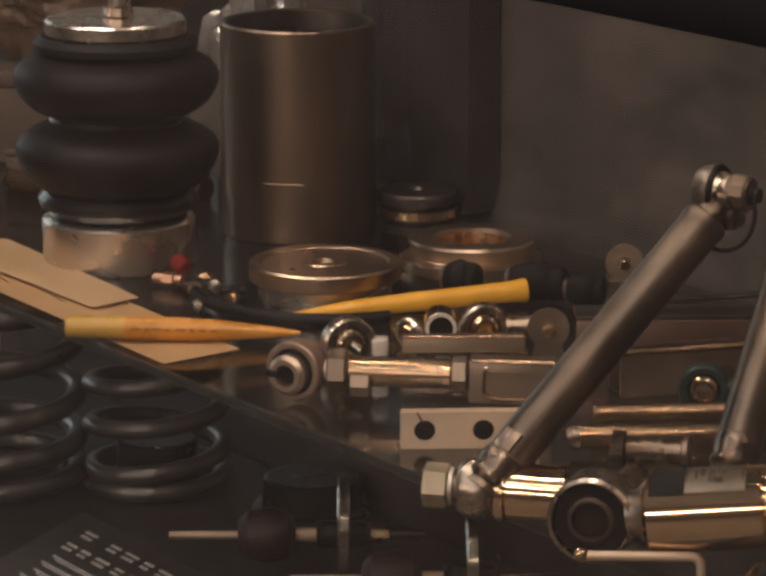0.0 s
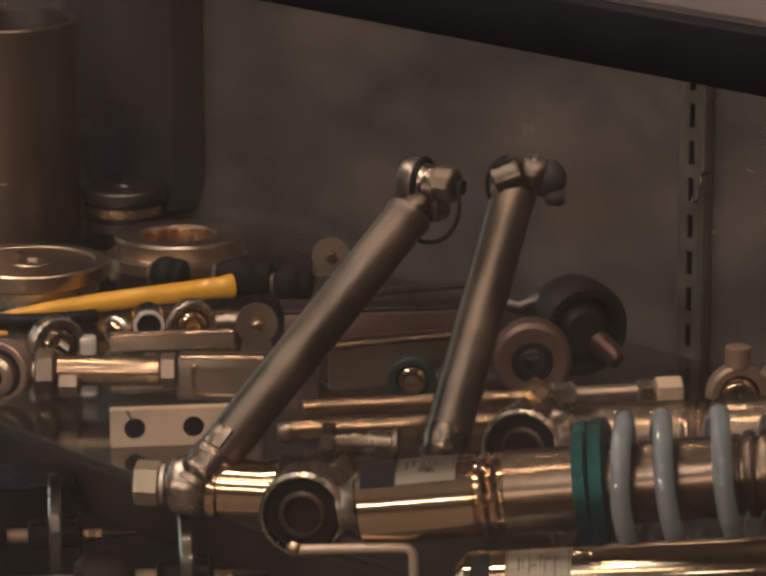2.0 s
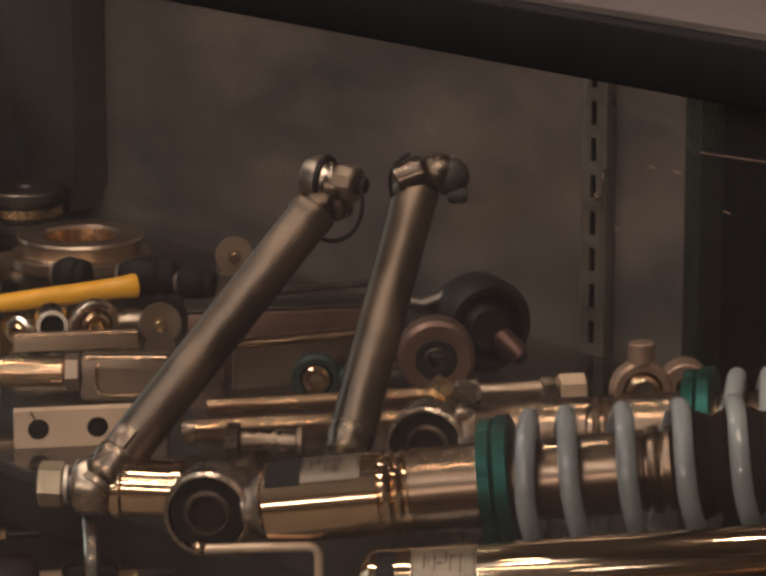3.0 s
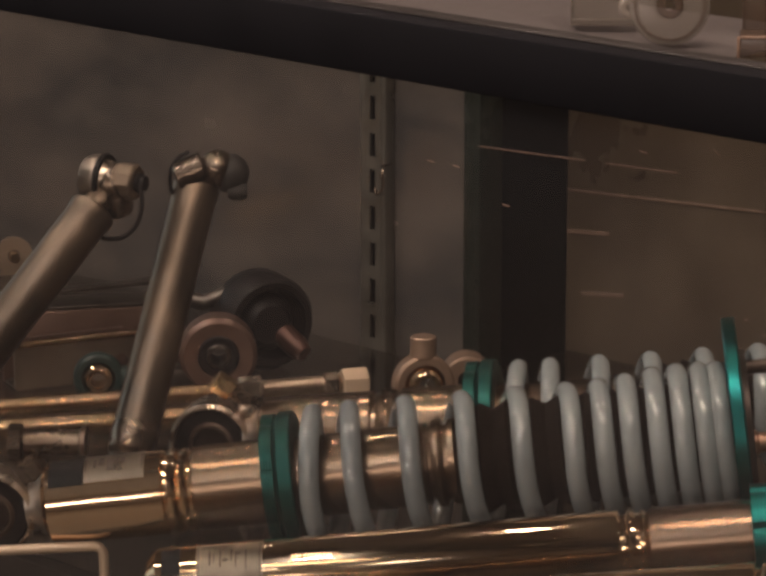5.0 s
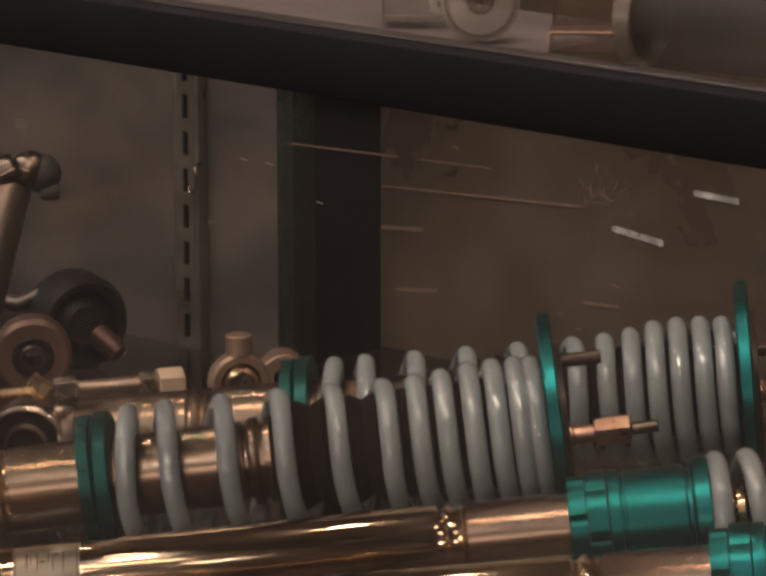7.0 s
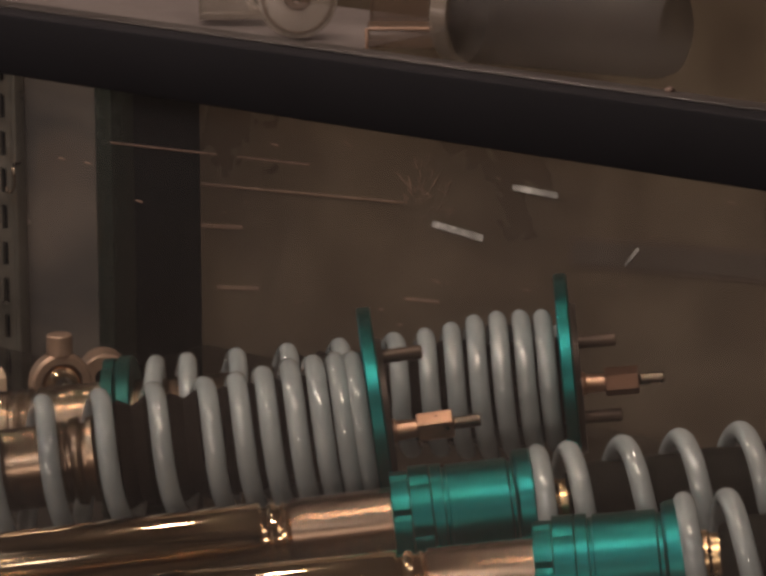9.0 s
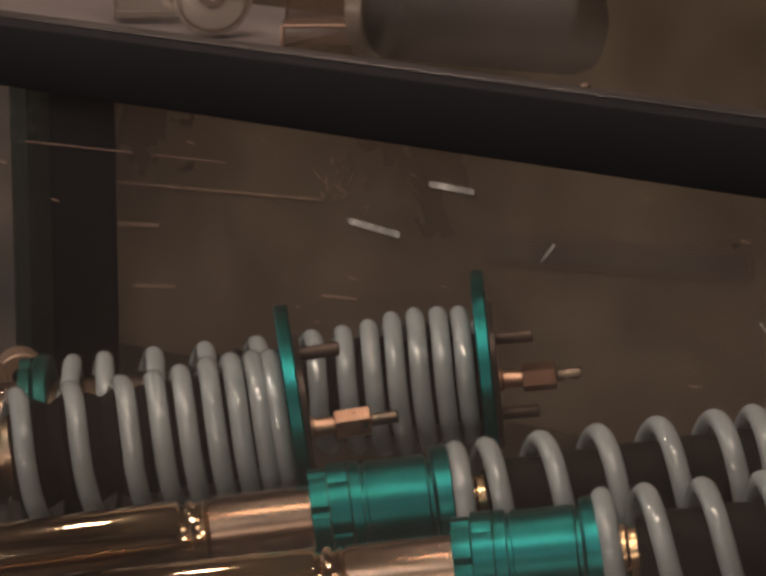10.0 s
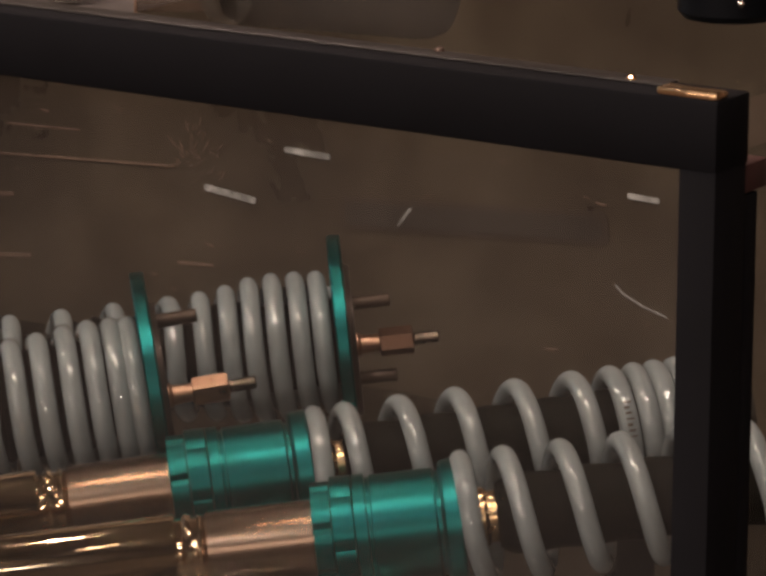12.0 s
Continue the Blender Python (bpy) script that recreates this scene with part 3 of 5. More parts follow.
def long_coilover(p, q, marks, radii, shaft_to, label, studs, offset, wire=0.0058, stickers=True, metal=CHROME, sag=0.0):
    t = thing("coilover_shock", axis(p, q), label, "shock absorber", "coilover shocks on the shelf")
    eye_end(t, 0.0255, 0.0221, 0.026, NICKEL)
    part("neck", turned([(0.0205, 0), (0.0205, 0.013), (0.026, 0.014), (0.0316, 0.019), (0.0316, 0)], 36), STEEL, t)
    body = part("body", turned([(0.0314, 0), (0.0314, 0.019), (0.0345, 0.0235), (0.1010, 0.0240), (0.1020, 0.0214), (0.1040, 0.0212), (0.1050, 0.0236), (0.1072, 0.0246),
                                (0.1094, 0.0236), (0.1102, 0.0214), (0.1112, 0.0214), (0.1120, 0.0234), (0.1138, 0.0243), (0.1156, 0.0234), (0.1162, 0.0216), (0.1180, 0.0216), (0.1180, 0)], 64), metal, t, "polished damper body")
    part("body_collar", turned([(0.1182, 0), (0.1182, 0.0232), (0.1195, 0.0243), (0.1600, 0.0243), (0.1600, 0)], 64), DARK_CHROME, t, "smoky brown collar of the body")
    if stickers:
        st = part("sticker", wrap(0.0575, 0.0920, 0.0240, -14, 50), STICKER, body, "silver sticker with dark print")
        for k, (a, b) in enumerate(((0.0582, 0.0590), (0.0630, 0.0645), (0.0662, 0.0690), (0.0708, 0.0748), (0.0760, 0.0772), (0.0785, 0.0810), (0.0904, 0.0912))):
            part("print", wrap(a, b, 0.02445, 6 + 5 * (k % 2), 34 - 6 * (k % 3), 8), INK, st)
        part("black_sticker", wrap(0.037, 0.0570, 0.0240, -8, 52), RUBBER, body, "black sticker")
    part("lock_ring", notched(0.1604, 0.1672, 0.0376, 0.0360, 7), GREEN_DARK, t, "notched green lock ring")
    part("spring_seat", turned([(0.1674, 0.022), (0.1674, 0.0360), (0.1690, 0.0372), (0.1700, 0.0386), (0.1770, 0.0386), (0.1780, 0.0375), (0.1780, 0.022)], 56, ID, True),
         GREEN_DARK, t, "green anodised spring seat")
    part("inner_tube", turned([(0.160, 0), (0.160, 0.0232), (shaft_to - 0.018, 0.0232), (shaft_to - 0.017, 0.0208), (shaft_to - 0.0155, 0.0208), (shaft_to - 0.0145, 0.0244), (shaft_to - 0.011, 0.0252), (shaft_to - 0.009, 0.0244),
                               (shaft_to - 0.0082, 0.0212), (shaft_to - 0.0062, 0.0212), (shaft_to - 0.0054, 0.0240), (shaft_to - 0.002, 0.0248), (shaft_to, 0.0240), (shaft_to, 0)], 48), DARK_CHROME, t)
    part("bump_stop", turned([(shaft_to + 0.0005, 0), (shaft_to + 0.0005, 0.020)] + [(shaft_to + 0.006 + 0.0075 * k, (0.0272, 0.0312)[k % 2]) for k in range(17)]
                             + [(shaft_to + 0.13, 0.026), (q_len(p, q) - 0.0045, 0.026), (q_len(p, q) - 0.0045, 0)], 40), RUBBER_BROWN, t, "dark brown bump rubber")
    part("spring", helix(marks, radii, wire, 16, 40, 0.6, 0.6, 0.25, sag), SPRING, t, "pale grey painted coil spring")
    flange_end(t, q_len(p, q), 0.064, studs, offset)
    return t


def q_len(p, q):
    return (Vector(q) - Vector(p)).length


A1, A2 = (-1.4771, 1.1745, 0.034), (-1.1559, 1.4513, 0.0900)
MARKS_A = [0.1850, 0.2108, 0.2430, 0.2751, 0.3057, 0.3343, 0.3520, 0.3672, 0.3824, 0.3962, 0.4086, 0.4180]
RADII_A = [0.0385, 0.0384, 0.0376, 0.0366, 0.0356, 0.0350, 0.0354, 0.0370, 0.0390, 0.0390, 0.0384, 0.0376]
long_coilover(A1, A2, MARKS_A, RADII_A, 0.270, "chrome coilover shock with pale grey spring and green seats", ((0.004, 0.0350),), (-0.012, -0.0045), sag=0.0028)
B1, B2 = (-1.4952, 1.3618, 0.034), (-1.1443, 1.6210, 0.0792)
MARKS_B = [0.1878, 0.2111, 0.2414, 0.2725, 0.3040, 0.3372, 0.3555, 0.3712, 0.3853, 0.3992, 0.4131, 0.4260]
RADII_B = [0.0320, 0.0320, 0.0320, 0.0322, 0.0324, 0.0330, 0.0340, 0.0365, 0.0400, 0.0400, 0.0392, 0.0382]
long_coilover(B1, B2, MARKS_B, RADII_B, 0.262, "chrome coilover shock lying behind another, pale grey spring", ((0.004, 0.0215), (0.004, -0.0255)), (-0.002, -0.0030), stickers=False, metal=DARK_CHROME)


def wire_print(spring, marks, r, wire, lean, turns):
    """Short dark strokes on the outside of a coil, like a stamped size mark."""
    for n, turn in enumerate(turns):
        f = turn - 0.25
        k = int(f)
        a = 2 * math.pi * turn
        p = marks[k + 1] - marks[k]
        s = marks[k] + p * (f - k) + lean * p * ((1 + math.cos(a)) / 2) ** 2
        m = pose(s + (0.0004, -0.0003, 0.0002)[n % 3], 0, 0, math.degrees(a)) @ Matrix.Translation((0, 0, r + wire))
        m.translation.z -= 0.0022
        part("print", box((0.0042, 0.0028, 0.0036)[n % 3], (0.0009, 0.0016, 0.0011)[n % 3], 0.0005, 0, m), INK, spring)


def slim_coilover(p, q, tip, base, marks, label, length, lean=0.0):
    """A slimmer shock: long polished tube, green adjuster, open spring. base: where the tube ends."""
    t = thing("slim_coilover_shock", axis(p, q), label, "shock absorber", "slim coilovers on the shelf")
    g = base - 0.0705
    body = part("body", turned([(tip, 0), (tip, 0.013), (tip + 0.006, 0.0195), (g - 0.001, 0.0200), (g, 0.0194), (g + 0.0008, 0.0172), (g + 0.0030, 0.0172), (g + 0.0040, 0.0188),
                                (g + 0.0062, 0.0199), (g + 0.0084, 0.0190), (g + 0.0090, 0.0174), (g + 0.0108, 0.0174), (g + 0.0116, 0.0186), (g + 0.0130, 0.0190), (g + 0.0142, 0.0182), (g + 0.015, 0.0172), (g + 0.015, 0)], 64), CHROME, t, "polished shock tube")
    part("body_collar", turned([(g + 0.0152, 0), (g + 0.0152, 0.0180), (g + 0.0165, 0.0197), (base, 0.0197), (base, 0)], 64), SATIN_TUBE, t, "satin brown collar of the tube")
    st = part("sticker", wrap(tip + 0.029, tip + 0.065, 0.0200, 5, 75), STICKER, body, "silver sticker with dark print")
    for a, b, c, d in ((0.0300, 0.0305, 8, 72), (0.0635, 0.0640, 8, 72), (0.036, 0.0372, 26, 50), (0.0385, 0.0392, 30, 46), (0.042, 0.0428, 26, 54), (0.0435, 0.0465, 40, 44), (0.048, 0.0488, 22, 44), (0.0505, 0.0535, 30, 33), (0.0505, 0.0512, 30, 56), (0.056, 0.0567, 26, 60)):
        part("print", wrap(tip + a, tip + b, 0.02045, c, d, 8), INK, st)
    part("black_sticker", wrap(tip + 0.010, tip + 0.020, 0.0200, 10, 60), RUBBER, body)
    s = base
    part("lock_ring", notched(s + 0.0005, s + 0.0098, 0.0278, 0.0262, 7), GREEN, t, "notched green lock ring")
    part("adjuster_ring", notched(s + 0.0105, s + 0.0212, 0.0298, 0.0283, 6), GREEN, t, "notched green adjuster ring")
    part("sleeve", turned([(s + 0.022, 0.018), (s + 0.022, 0.0296), (s + 0.028, 0.0296), (s + 0.0285, 0.0272), (s + 0.0305, 0.0272), (s + 0.031, 0.0286), (s + 0.063, 0.0286),
                           (s + 0.064, 0.0265), (s + 0.066, 0.0265), (s + 0.066, 0.018)], 56, ID, True), GREEN, t, "green anodised sleeve")
    part("spring_seat", turned([(s + 0.0663, 0.017), (s + 0.0663, 0.0302), (s + 0.068, 0.0318), (s + 0.0755, 0.0325), (s + 0.0765, 0.031), (s + 0.0765, 0.017)], 56, ID, True), GREEN, t)
    part("shaft_collar", turned([(s + 0.077, 0), (s + 0.077, 0.015), (s + 0.082, 0.0135), (s + 0.084, 0.0155), (s + 0.088, 0.0155), (s + 0.090, 0.0135), (s + 0.094, 0.0135), (s + 0.094, 0)], 36), BRASS, t)
    part("bump_stop", turned([(s + 0.0942, 0), (s + 0.0942, 0.0165), (s + 0.10, 0.0200)] + [(s + 0.11 + 0.016 * k, 0.0212 - 0.0014 * (k % 2)) for k in range(int((length - s - 0.12) / 0.016))]
                             + [(length - 0.004, 0.022), (length - 0.004, 0)], 36), OLIVE_RUBBER, t, "dark bump rubber")
    coil = part("spring", helix(marks, [0.0304] * len(marks), 0.0057, 16, 40, 0.55, 0.6, lean, 0.0022 if lean else 0.0), SPRING, t, "pale grey painted coil spring")
    if lean:
        wire_print(coil, marks, 0.0304, 0.0057, lean, [6.135 + 0.014 * k for k in range(8)])
    part("end_cap", turned([(length - 0.003, 0), (length - 0.003, 0.024), (length + 0.003, 0.024), (length + 0.003, 0)], 48), DARK_STEEL, t)
    return t


C1, C2 = (-1.3352, 1.1678, 0.024), (-0.8874, 1.5464, 0.0900)
slim_coilover(C1, C2, 0.0, 0.3276, [0.4085, 0.4292, 0.4610, 0.4915, 0.5246, 0.5552, 0.5740, 0.5856, 0.5969, 0.6080, 0.6190],
              "polished slim coilover shock with green adjuster and grey spring", 0.640, 0.10)
D1, D2 = (-1.1063, 1.2602, 0.042), (-0.8483, 1.4449, 0.0790)
slim_coilover(D1, D2, -0.160, 0.1630, [0.2440, 0.2715, 0.3018, 0.3333, 0.3650, 0.3960, 0.4140, 0.4260, 0.4370, 0.4480],
              "polished slim coilover shock at the front of the shelf", 0.465)


def support_block(p, q, share, r):
    """Low black block that carries the raised end of a shock."""
    c = Vector(p).lerp(Vector(q), share)
    d = Vector(q) - Vector(p)
    h = c.z - r
    t = thing("support_block", pose(c.x, c.y, 0, 0, 0, math.degrees(math.atan2(d.y, d.x))), "low black block under a raised shock", "block", "blocks under the shocks")
    part("block", box(0.022, 0.045, h, 0.002, Matrix.Translation((0, 0, h / 2))), MATTE_BLACK, t)


support_block(A1, A2, 0.94, 0.0440)
support_block(B1, B2, 0.94, 0.0470)
support_block(C1, C2, 0.98, 0.0380)
support_block(D1, D2, 1.16, 0.0380)


# ---- leaning tubes with rod ends ----
def leaning_tube(foot, top, r, s0, label):
    t = thing("link_tube", axis(foot, top), label, "suspension link", "leaning link tubes")
    n = q_len(foot, top)
    part("tube", turned([(s0, 0), (s0, r * 0.86), (s0 + 0.006, r), (n - 0.012, r), (n - 0.010, r * 1.05), (n - 0.005, r * 1.05), (n - 0.003, r * 0.9), (n - 0.003, 0)], 48), TUBE_STEEL, t, "bare steel tube")
    part("neck", turned([(n - 0.004, 0), (n - 0.004, 0.0095), (n + 0.010, 0.0088), (n + 0.014, 0.006), (n + 0.014, 0)], 28), OILED, t)
    if s0 < 0.011:
        part("weld_tab", box(0.014, 0.012, 0.003, 0.001, pose(s0 + 0.014, -0.006, r * 0.90, 28)), OILED, t, "weld tab")
    part("shank", turned([(s0 - 0.018, 0), (s0 - 0.018, 0.0126), (s0 - 0.016, 0.0124), (s0 - 0.0135, 0.0118), (s0 - 0.0135, 0)], 32), TUBE_STEEL, t)
    part("weld_collar", turned([(s0 - 0.014, 0), (s0 - 0.014, r * 0.85), (s0 - 0.010, r * 1.02), (s0 - 0.006, r * 0.94), (s0 - 0.001, r * 1.04), (s0 + 0.006, r * 1.03), (s0 + 0.010, r * 0.9), (s0 + 0.010, 0)], 36), OILED, t)
    return t


def knuckle(t, turn):
    """A pinned joint at the head of a link tube. turn: the pin's pose against the shop."""
    m = t.matrix_basis.inverted() @ turn
    part("joint_ball", ball(0.0125, m @ Matrix.Translation((0.001, 0, -0.003)), 32, 14, 0, 0.9), OILED, t)
    part("cheek", turned([(-0.0195, 0), (-0.0195, 0.0080), (-0.0180, 0.0118), (-0.0140, 0.0138), (-0.0085, 0.0146), (-0.0072, 0.0140), (-0.0072, 0)], 36, m), STEEL_WORN, t, "worn steel cheek")
    part("seal", turned([(-0.0071, 0), (-0.0071, 0.0148), (-0.0058, 0.0156), (-0.0040, 0.0146), (-0.0040, 0)], 36, m), RUBBER, t)
    part("collar", turned([(-0.0040, 0), (-0.0040, 0.0120), (-0.0005, 0.0104), (0.0030, 0.0104), (0.0030, 0)], 28, m), NICKEL, t)
    part("barrel", turned([(0.0030, 0), (0.0030, 0.0104), (0.0042, 0.0112), (0.0150, 0.0112), (0.0165, 0.0098), (0.0165, 0)], 10, m), SATIN_BROWN, t)
    part("pin", turned([(0.0165, 0), (0.0165, 0.0060), (0.0185, 0.0062), (0.0195, 0.0050), (0.0220, 0.0046), (0.0220, 0)], 20, m), RUBBER, t, "black cap")
    part("yoke", box(0.014, 0.020, 0.020, 0.004, m @ Matrix.Translation((0.003, 0.001, -0.013))), OILED, t)
    return m


def swivel(t, turn):
    """A joint whose pin ends in an open steel collar."""
    m = t.matrix_basis.inverted() @ turn
    part("collar", turned([(-0.0190, 0.0060), (-0.0190, 0.0092), (-0.0178, 0.0104), (-0.0150, 0.0104), (-0.0144, 0.0096), (-0.0132, 0.0096), (-0.0126, 0.0104), (-0.0020, 0.0104),
                           (-0.0005, 0.0092), (-0.0005, 0.0060)], 28, m, True), OILED, t, "worn steel collar")
    # Black rod darkens the open collar as shade would.
    part("bore", rod(-0.0165, -0.002, 0.0060, 20, m), RUBBER, t)
    part("body", ball(0.0120, m @ Matrix.Translation((0.006, 0, -0.004)), 28, 12, 0, 0.85), OILED, t)
    part("cheek", ball(0.0122, m @ pose(0.0115, 0.001, -0.009, 0, 90, 0), 28, 12, 0, 0.8), CAST, t)
    part("knob", turned([(-0.006, 0), (-0.006, 0.004), (-0.003, 0.0056), (0.003, 0.0056), (0.006, 0.004), (0.006, 0)], 24, m @ pose(0.0120, -0.004, -0.0205, 0, 20, 0)), CAST, t)
    return m


T1A, T1B = (-1.5376, 1.1438, 0.045), (-1.5275, 1.300, 0.1865)
link = leaning_tube(T1A, T1B, 0.0138, 0.010, "bare steel link tube leaning up from a bolted joint")
m = knuckle(link, pose(-1.5262, 1.3110, 0.2000, 0, 2, 22))
part("wire_loop", sweep(smooth([(0.020, -0.004, 0.000), (0.0225, -0.006, -0.012), (0.0195, -0.007, -0.024), (0.012, -0.008, -0.032), (0.002, -0.008, -0.035), (-0.006, -0.010, -0.033)]), 0.0014, 8, m), RUBBER, link, "black wire loop")
T2A, T2B = (-1.4790, 1.2790, 0.044), (-1.5270, 1.380, 0.1884)
link = leaning_tube(T2A, T2B, 0.0138, 0.012, "bare steel link tube standing behind a shock")
m = swivel(link, pose(-1.5180, 1.3790, 0.1990, 0, -22, 47))
w = link.matrix_basis.inverted() @ pose(-1.5260, 1.3850, 0.1985, 0, 0, 50)
part("wire_loop", sweep(smooth([(-0.010, -0.008, 0.010), (-0.017, -0.010, 0.006), (-0.0215, -0.011, -0.002), (-0.0215, -0.012, -0.012), (-0.017, -0.012, -0.020), (-0.012, -0.012, -0.024)]), 0.0014, 8, w), RUBBER, link, "black wire loop")


def bolted_joint():
    """Spherical bearing on a bolt, with nut, washers and spacer."""
    t = thing("bolted_ball_joint", axis((-1.5640, 1.1260, 0.039), (-1.5060, 1.1830, 0.037)), "bolted spherical joint with hex nut and spacer", "ball joint")
    part("nut", hexnut(-0.008, 0.007, 0.0134, pose(0, 0, 0, 8)), ZINC_YELLOW, t, "yellowish zinc hex nut")
    part("washer", turned([(0.0075, 0), (0.0075, 0.0115), (0.010, 0.0115), (0.010, 0)], 32), ZINC, t)
    part("split_washer", turned([(0.0105, 0), (0.0105, 0.0100), (0.0125, 0.0100), (0.0125, 0)], 32), DARK_STEEL, t)
    prof = [(0.0130, 0.006)] + [(0.0240 + 0.0115 * math.cos(math.pi - math.pi * k / 12), 0.0120 + 0.0058 * math.sin(math.pi * k / 12)) for k in range(13)] + [(0.0350, 0.006)]
    part("rod_end_eye", turned(prof, 44, ID, True), NICKEL, t, "worn yellow plated rod end eye")
    part("spacer", turned([(0.0355, 0), (0.0355, 0.0175), (0.038, 0.0188), (0.041, 0.0188), (0.0425, 0.0172), (0.058, 0.0172), (0.0582, 0.0166), (0.0592, 0.0166), (0.0595, 0.0172),
                           (0.071, 0.0172), (0.0715, 0.0186), (0.0760, 0.0186), (0.0765, 0.0165), (0.0765, 0)], 56), CHROME, t, "polished spacer sleeve")
    return t


bolted_joint()


LEVER_A, LEVER_B = (-1.4600, 1.1560, 0.0178), (-1.4191, 1.2067, 0.0186)


def bent_lever():
    t = thing("bent_rod", axis(LEVER_A, LEVER_B), "bent plated steel lever under the shock eye", "rod")
    n = q_len(LEVER_A, LEVER_B)
    pts = [(-0.002, 0, 0), (n * 0.35, 0, 0), (n * 0.7, 0, 0), (n - 0.006, 0, 0)] + [(n - 0.006 + 0.006 * math.sin(a), 0, -0.006 * (1 - math.cos(a))) for a in (math.pi / 2 * k / 6 for k in range(1, 7))] + [(n, 0, -0.045)]
    part("shank", sweep(pts, 0.0029, 14), PALE_ZINC, t)
    part("ball_tip", ball(0.0044, Matrix.Translation((-0.003, 0, 0.001)), 20, 10, 0, 0.97), CHROME, t)


bent_lever()


# ---- links, rods and brackets in the middle ----
def rod_end(t, x, r, m=ID, metal=NICKEL, half=True):
    part("rod_end", ring(r, r * 0.66, r * 0.62, m @ Matrix.Translation((x, 0, 0)), 40, 0.0016), metal, t)
    part("bearing_ball", ball(r * 0.66, m @ pose(x, 0, 0, 0, 0, 90), 28, 12, r * 0.34, 0.72), CHROME, t)


def turnbuckle():
    t = thing("turnbuckle_link", axis((-1.8818, 1.2366, 0.0235), (-1.8046, 1.3251, 0.0235)), "plated turnbuckle link with a slotted ball end", "suspension link")
    e = pose(0, 0, 0, 0, 0, -22)
    part("rod_end", ring(0.0206, 0.0162, 0.014, e, 44, 0.0012), TAN, t, "tan plated rod end ring")
    bm = ring(0.0140, 0.0076, 0.019, e @ Matrix.Translation((-0.002, -0.004, -0.002)), 40, 0.003)
    part("bearing_ball", bm, BRUSHED, t)
    # Black ring and block make the shade in the ball's gap and slot.
    part("bore", ring(0.0160, 0.002, 0.010, e, 32), RUBBER, t)
    part("slot", box(0.011, 0.004, 0.005, 0.0006, e @ Matrix.Translation((-0.0125, -0.0118, -0.0015))), RUBBER, t, "dark slot in the ball")
    part("jam_nut", hexnut(0.0215, 0.0345, 0.0150, pose(0, 0, 0, 14)), SATIN_BROWN, t)
    part("shank", rod(0.018, 0.040, 0.0070), ZINC, t)
    part("barrel", turned([(0.035, 0), (0.035, 0.0092), (0.037, 0.0102), (0.105, 0.0102), (0.106, 0.0092), (0.106, 0)], 40), GILT, t)
    part("jam_nut", hexnut(0.1062, 0.1165, 0.0125, pose(0, 0, 0, 8)), BRUSHED_DULL, t)
    part("clevis_block", box(0.058, 0.020, 0.030, 0.002, Matrix.Translation((0.147, 0, -0.003))), SATIN_BROWN, t)
    # Added gilt rod draws the highlight along the block's upper edge.
    part("top_edge", rod(0.120, 0.176, 0.0016, 14, Matrix.Translation((0, -0.0088, 0.0118))), GILT, t)
    part("recess", plate(round_rect(0.038, 0.018, 0.003), [], 0.0012, Matrix.Translation((0.147, -0.0102, -0.004))), SATIN_BROWN, t)
    lip = [(0.168, 0, -0.0138), (0.140, 0, -0.0138), (0.132, 0, -0.0128), (0.1285, 0, -0.0090), (0.1285, 0, 0.0), (0.1285, 0, 0.0055), (0.131, 0, 0.0075)]
    part("lower_edge", sweep(smooth(lip), 0.0014, 10, Matrix.Translation((0, -0.0106, 0))), GILT, t, "bright rounded lip")
    part("half_nut", hexnut(0.0375, 0.0505, 0.0085, Matrix.Translation((0, -0.0065, -0.0075))), SATIN_BROWN, t)
    return t


turnbuckle()


def flat_bar():
    t = thing("drilled_flat_bar", axis((-1.7529, 1.2323, 0.012), (-1.7121, 1.2971, 0.012)), "plated flat bar with two holes and a split", "bar")
    bm = plate(round_rect(0.082, 0.0245, 0.001, 0.041, 0.0), [(0.0155, 0.0, 0.0070), (0.0537, 0.0, 0.0070)], 0.010)
    part("bar", bm, PALE_ZINC, t)
    # Black plugs paint the shade of the two drilled holes.
    part("hole", rod(-0.004, 0.0045, 0.0072, 24, pose(0.0155, 0, 0, 0, 0, 90)), RUBBER, t)
    part("hole", rod(-0.004, 0.0045, 0.0072, 24, pose(0.0537, 0, 0, 0, 0, 90)), RUBBER, t)
    part("split", box(0.0012, 0.0012, 0.0085, 0, pose(0.0125, -0.005, 0.0085, 0, -28, 0)), INK, t)


flat_bar()


def adjust_rod():
    t = thing("threaded_link_rod", axis((-1.7045, 1.3528, 0.014), (-1.5775, 1.5707, 0.014)), "long plated link rod with hex head", "rod")
    part("rod", rod(0.0, 0.168, 0.0062, 32), GILT, t)
    part("jam_nut", hexnut(0.1682, 0.184, 0.0095, pose(0, 0, 0, 10)), NICKEL, t)
    part("thin_rod", rod(0.184, 0.238, 0.0066, 28), SATIN, t)
    part("jam_nut", hexnut(0.226, 0.2365, 0.0085, pose(0, 0, 0, 22)), NICKEL, t)
    part("hex_head", hexnut(0.2390, 0.2570, 0.0105, pose(0, 0, 0, 30)), PALE_ZINC, t, "bright yellowish hex head")


adjust_rod()


